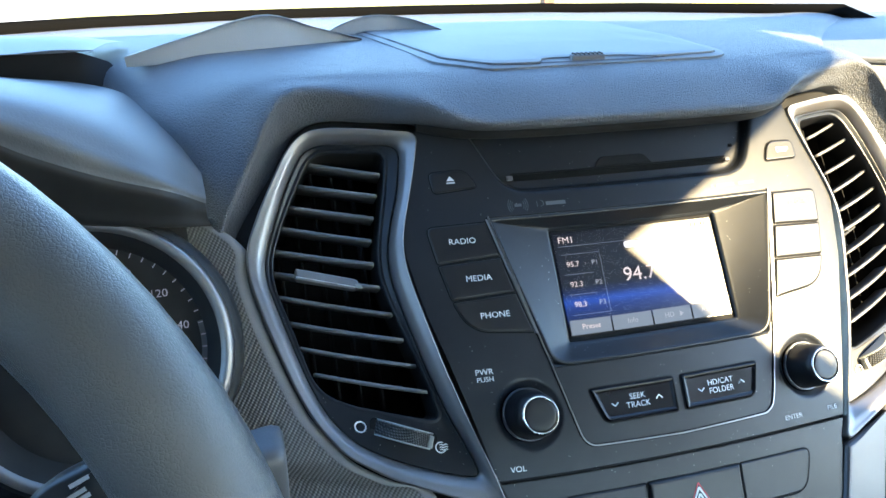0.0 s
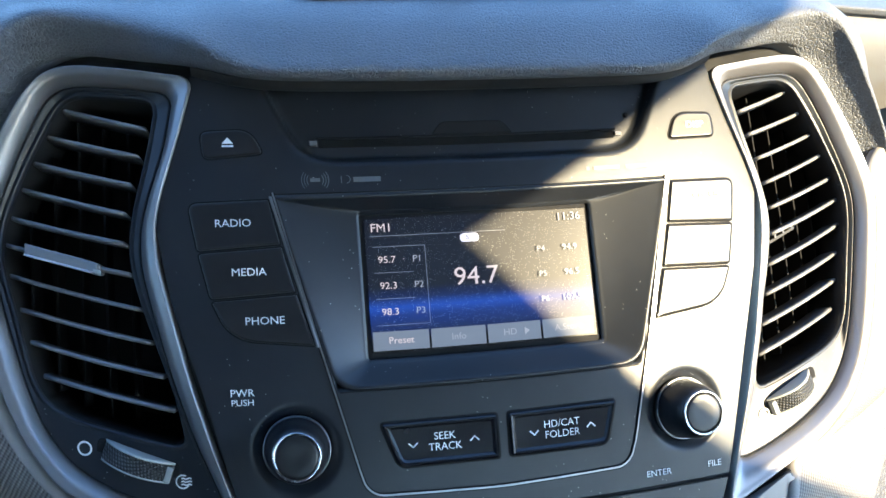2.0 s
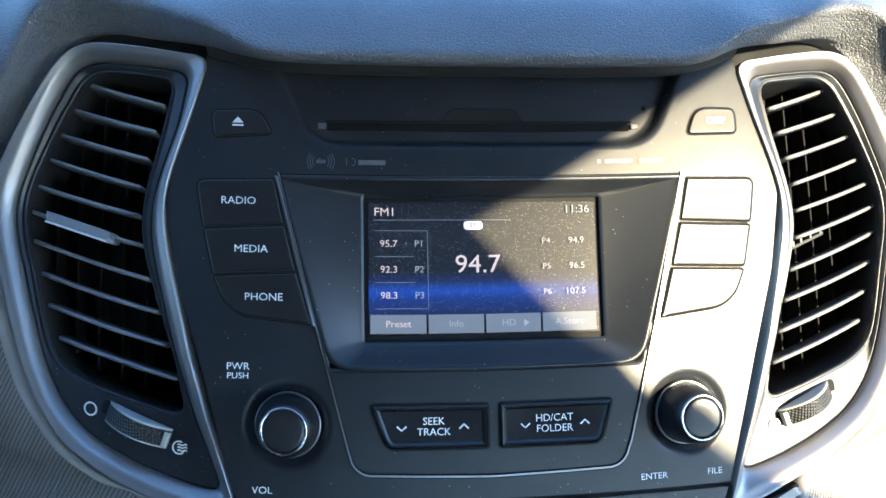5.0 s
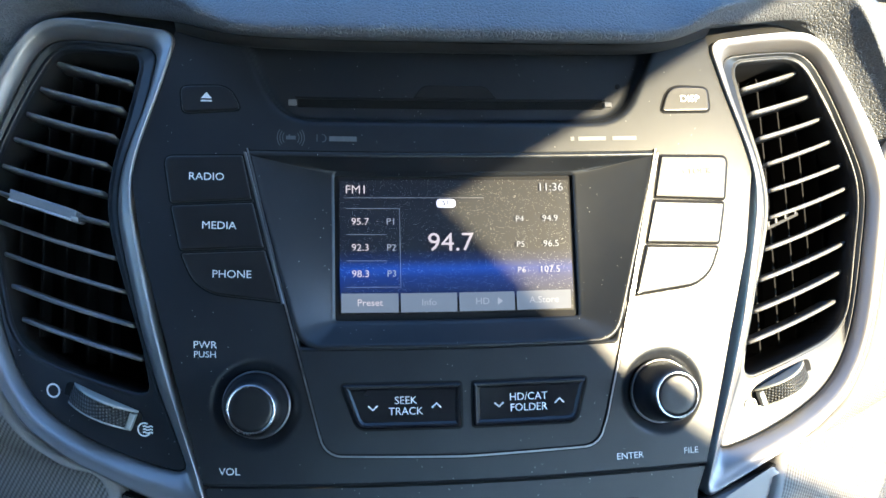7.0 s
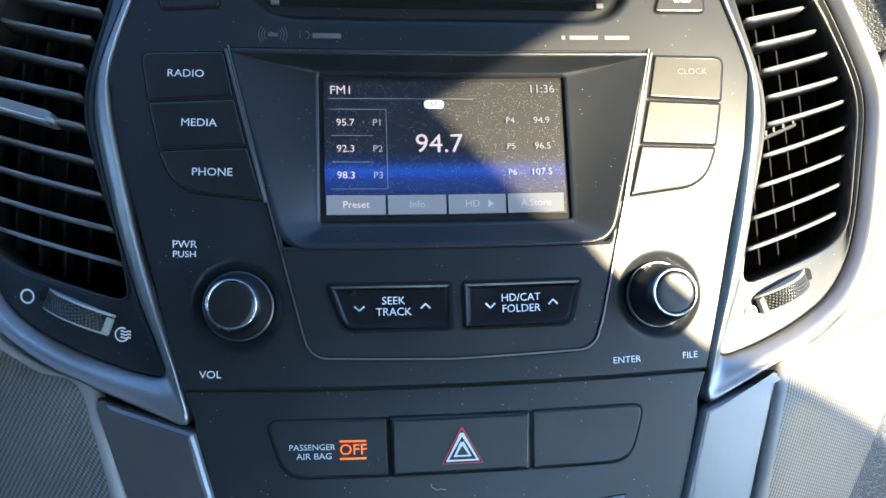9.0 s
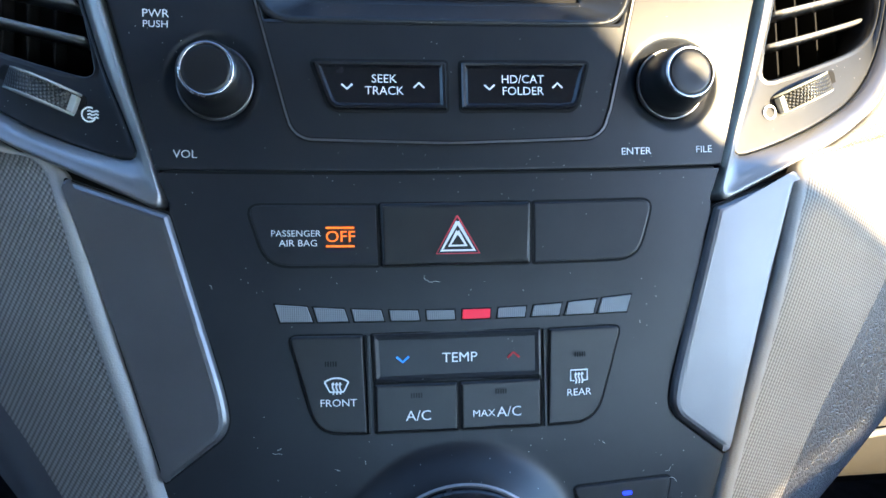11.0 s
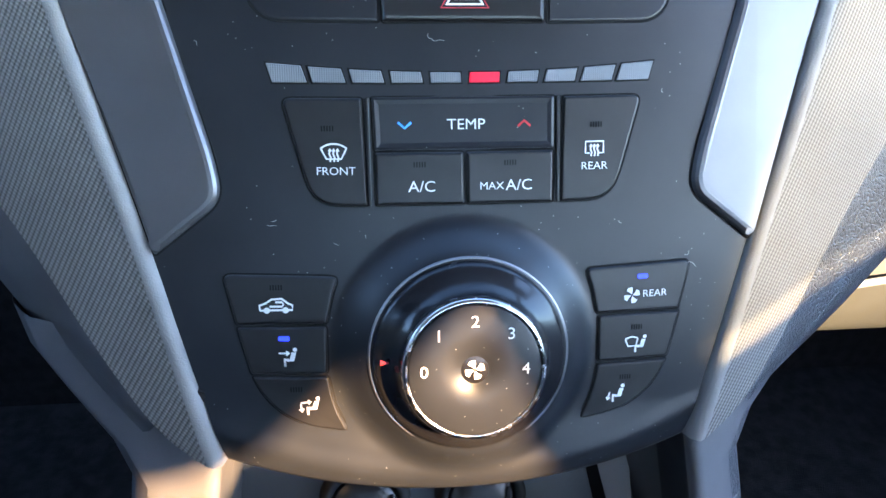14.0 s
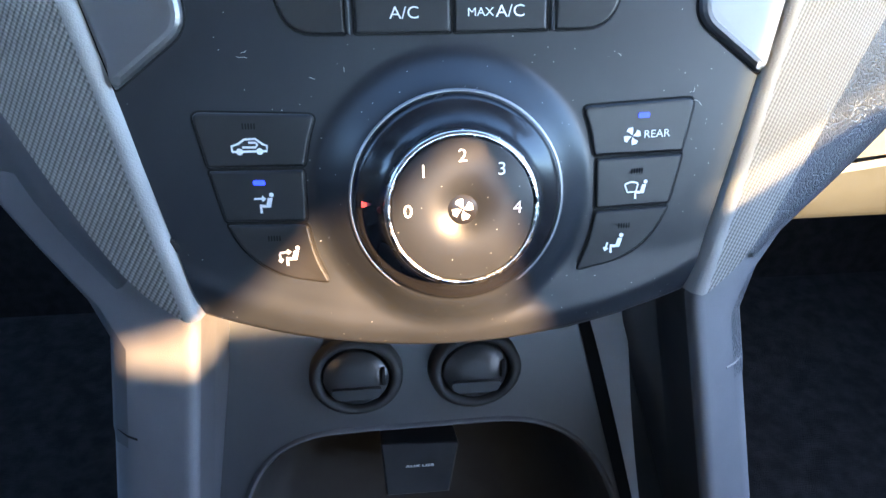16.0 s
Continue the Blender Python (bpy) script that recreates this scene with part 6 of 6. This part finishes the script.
VIS = [[(-0.2300, 0.600, 1.170), (-0.2290, 0.574, 1.174), (-0.2285, 0.570, 1.178), (-0.2295, 0.590, 1.182), (-0.232, 0.65, 1.178)],
       [(-0.2430, 0.556, 1.181), (-0.2430, 0.548, 1.185), (-0.2440, 0.550, 1.193), (-0.2440, 0.585, 1.203), (-0.245, 0.68, 1.196)],
       [(-0.2680, 0.549, 1.188), (-0.2690, 0.540, 1.193), (-0.2680, 0.544, 1.207), (-0.2660, 0.580, 1.222), (-0.266, 0.71, 1.214)],
       [(-0.2950, 0.543, 1.197), (-0.2950, 0.534, 1.203), (-0.2940, 0.538, 1.222), (-0.2920, 0.580, 1.238), (-0.292, 0.73, 1.225)],
       [(-0.3350, 0.538, 1.214), (-0.3350, 0.528, 1.221), (-0.3350, 0.533, 1.238), (-0.3350, 0.580, 1.253), (-0.335, 0.75, 1.232)],
       [(-0.42, 0.532, 1.232), (-0.42, 0.520, 1.239), (-0.42, 0.527, 1.254), (-0.42, 0.580, 1.268), (-0.42, 0.77, 1.236)],
       [(-0.60, 0.546, 1.18), (-0.60, 0.536, 1.19), (-0.60, 0.54, 1.210), (-0.60, 0.59, 1.222), (-0.60, 0.75, 1.22)]]
tops, lows = [], []
for i, st in enumerate(VIS):
    f = min(1.0, i / 4)
    crease = (st[1][0], st[1][1] + 0.004 * f, st[1][2] + 0.010 * f)
    tops.append([crease, (st[2][0], st[2][1] + 0.002, st[2][2] + 0.002 * f), (st[3][0], st[3][1], st[3][2] - 0.013 * f), (st[4][0], st[4][1], st[4][2] - 0.012 * f)])
    lows.append([crease, (crease[0], crease[1] - 0.0005, crease[2] - 0.004), (crease[0], crease[1] + 0.006, crease[2] - 0.010 - 0.012 * f), (crease[0] + 0.002, crease[1] + 0.014, crease[2] - 0.016 - 0.022 * f), (crease[0] + 0.004, crease[1] + 0.045, crease[2] - 0.020 - 0.030 * f)])
part("visor_top", quilt(tops, 70, 24), SMOOTHV, visor, "smooth blue-grey visor top", True)
# Front faces away from the sky; that shade is put into black plastic.
part("visor_front", quilt(lows, 70, 16), DARK, visor, "front face, black for the shade it is in", True)

# ---- steering wheel and stalk ----
PALER = material("faded_print", (0.42, 0.44, 0.48), 0.5)
wheel = thing("steering_wheel", "grey leather steering wheel rim, grained", "steering wheel")
WC, WR, WT = Vector((-0.406, 0.325, 1.105)), 0.185, radians(25)
RIM = relief(mottle(material("grey_wheel_leather", (0.085, 0.091, 0.098), 0.30), 20.0, (0.075, 0.08, 0.086), (0.098, 0.104, 0.111)), pebbles(950.0), 0.22, 0.0008)


def on_wheel(u, v, w=0.0):
    return WC + Vector((u, v * math.sin(WT) - w * math.cos(WT), v * math.cos(WT) + w * math.sin(WT)))


part("rim", tube([on_wheel(WR * math.cos(2 * math.pi * i / 96), WR * math.sin(2 * math.pi * i / 96)) for i in range(96)], 0.0170, 20, closed=True), RIM, wheel, "grained grey leather rim", True)
hub = rounded([(-0.075, 0.05), (0.075, 0.05), (0.06, -0.07), (-0.06, -0.07)], 0.03)
part("hub", loft([[(x, y, -0.04) for x, y in hub], [(x, y, 0.0) for x, y in hub], [(x, y, 0.012) for x, y in inset(hub, 0.012)]], place=on_wheel), SMOOTHV, wheel, "dark centre pad", True)
for s in (-1, 1):
    sp = rounded([(s * 0.06, 0.022), (s * 0.176, 0.012), (s * 0.176, -0.018), (s * 0.06, -0.03)], 0.004)
    part("spoke", loft([[(x, y, -0.016) for x, y in sp], [(x, y, -0.004) for x, y in sp], [(x, y, -0.001) for x, y in inset(sp, 0.003)]], place=on_wheel), DARK, wheel, "dark spoke")
pod_at = lambda u, v, w: on_wheel(u + 0.0035, v - 0.0050, w)
pod = rounded([(0.112, 0.046), (0.150, 0.064), (0.146, 0.079), (0.126, 0.072)], 0.006)
sw = part("thumb_switch", loft([[(x, y, -0.050) for x, y in pod], [(x, y, -0.034) for x, y in pod], [(x, y, -0.030) for x, y in inset(pod, 0.002)]], place=pod_at), SATIN, wheel, "black thumb switch pod with pale marks", True)
strokes([[(0.1330, 0.0655), (0.1410, 0.0690)], [(0.1325, 0.0672), (0.1400, 0.0705)], [(0.1360, 0.0715), (0.1410, 0.0735)]], 0.0012, -0.0296, PALER, sw, "printed_bars", "pale unreadable print", pod_at)
strokes([circle(0.1300, 0.0660, 0.0016, 14) + [(0.1316, 0.0660)]], 0.0006, -0.0296, PALER, sw, "printed_ring", "", pod_at)
stalk = thing("wiper_stalk", "dark grey column stalk with ribbed end", "control stalk")


def on_stalk(u, v, w=0.0):
    """u along the stalk, v up, w towards the driver."""
    return Vector((-0.2085 + u, 0.428 + 0.10 * u - w, 1.1130 + v + 0.05 * u))


sec = rounded([(-0.011, -0.015), (0.011, -0.015), (0.011, 0.015), (-0.011, 0.015)], 0.006)
part("lever", loft([[(u, y * k, x * k) for x, y in sec] for u, k in ((-0.12, 0.5), (-0.06, 0.7), (-0.050, 0.92), (-0.022, 0.96))], place=on_stalk, cap=True), DUSK, stalk, "dark grey lever", True)
part("end_cap", loft([[(u, y * k, x * k) for x, y in sec] for u, k in ((-0.0200, 0.90), (-0.0195, 1.0), (-0.004, 1.02), (-0.001, 0.95), (0.0, 0.80))], place=on_stalk, cap=True, bottom=True), DUSK, stalk, "dark grey turning end", True)

# ---- power sockets and input panel in the lower bay ----
for x in (-0.0368, 0.0195):
    c0 = (x, 0.777)
    pl = lambda u, v, w: on_ramp(u, 0.4745 + (v - 0.787) * 0.15, v, w)
    sk = thing("power_socket", "round black power socket with closed cap", "power socket", "power sockets in the bay")
    part("collar", loft([[(p, q, h) for p, q in circle(*c0, r, 40)] for r, h in ((0.0225, -0.004), (0.0218, 0.009), (0.0200, 0.0115), (0.0172, 0.0110), (0.0160, 0.0060))], cap=False, place=pl), DARK, sk, "black collar", True)
    cap = part("cap", loft([[(p, q, h) for p, q in circle(*c0, r, 40)] for r, h in ((0.0158, 0.002), (0.0155, 0.0090), (0.0148, 0.0100), (0.0060, 0.0106))], place=pl), SATIN, sk, "black hinged cap", True)
    part("grip", loft([[(p, q, h) for p, q in rounded([(x - 0.010, 0.766), (x + 0.010, 0.766), (x + 0.012, 0.772), (x - 0.012, 0.772)], 0.002)] for h in (0.008, 0.0140)], place=pl), SATIN, cap, "moulded grip")
    part("hinge", loft([[(p, q, h) for p, q in rounded([(x + 0.012, 0.773), (x + 0.0135, 0.773), (x + 0.0135, 0.783), (x + 0.012, 0.783)], 0.0004)] for h in (0.008, 0.0116)], place=pl), GAP, cap)
aux = thing("input_panel", "black sockets panel with pale printed words", "input panel")
pl = lambda u, v, w: on_ramp(u, 0.4575 - (v - 0.71) * 0.05, v, w - 0.012)
ao = rounded([(-0.0270, 0.7385), (0.0130, 0.7355), (0.0095, 0.6900), (-0.0250, 0.6900)], 0.002)
ab = part("panel", loft([[(x, y, -0.046) for x, y in ao], [(x, y, 0.0030) for x, y in ao], [(x, y, 0.0040) for x, y in inset(ao, 0.001)]], place=pl), SATIN, aux, "black panel")
lettering("AUX USB", -0.0070, 0.7170, 0.0034, 0.0043, PRINT, ab, place=pl)
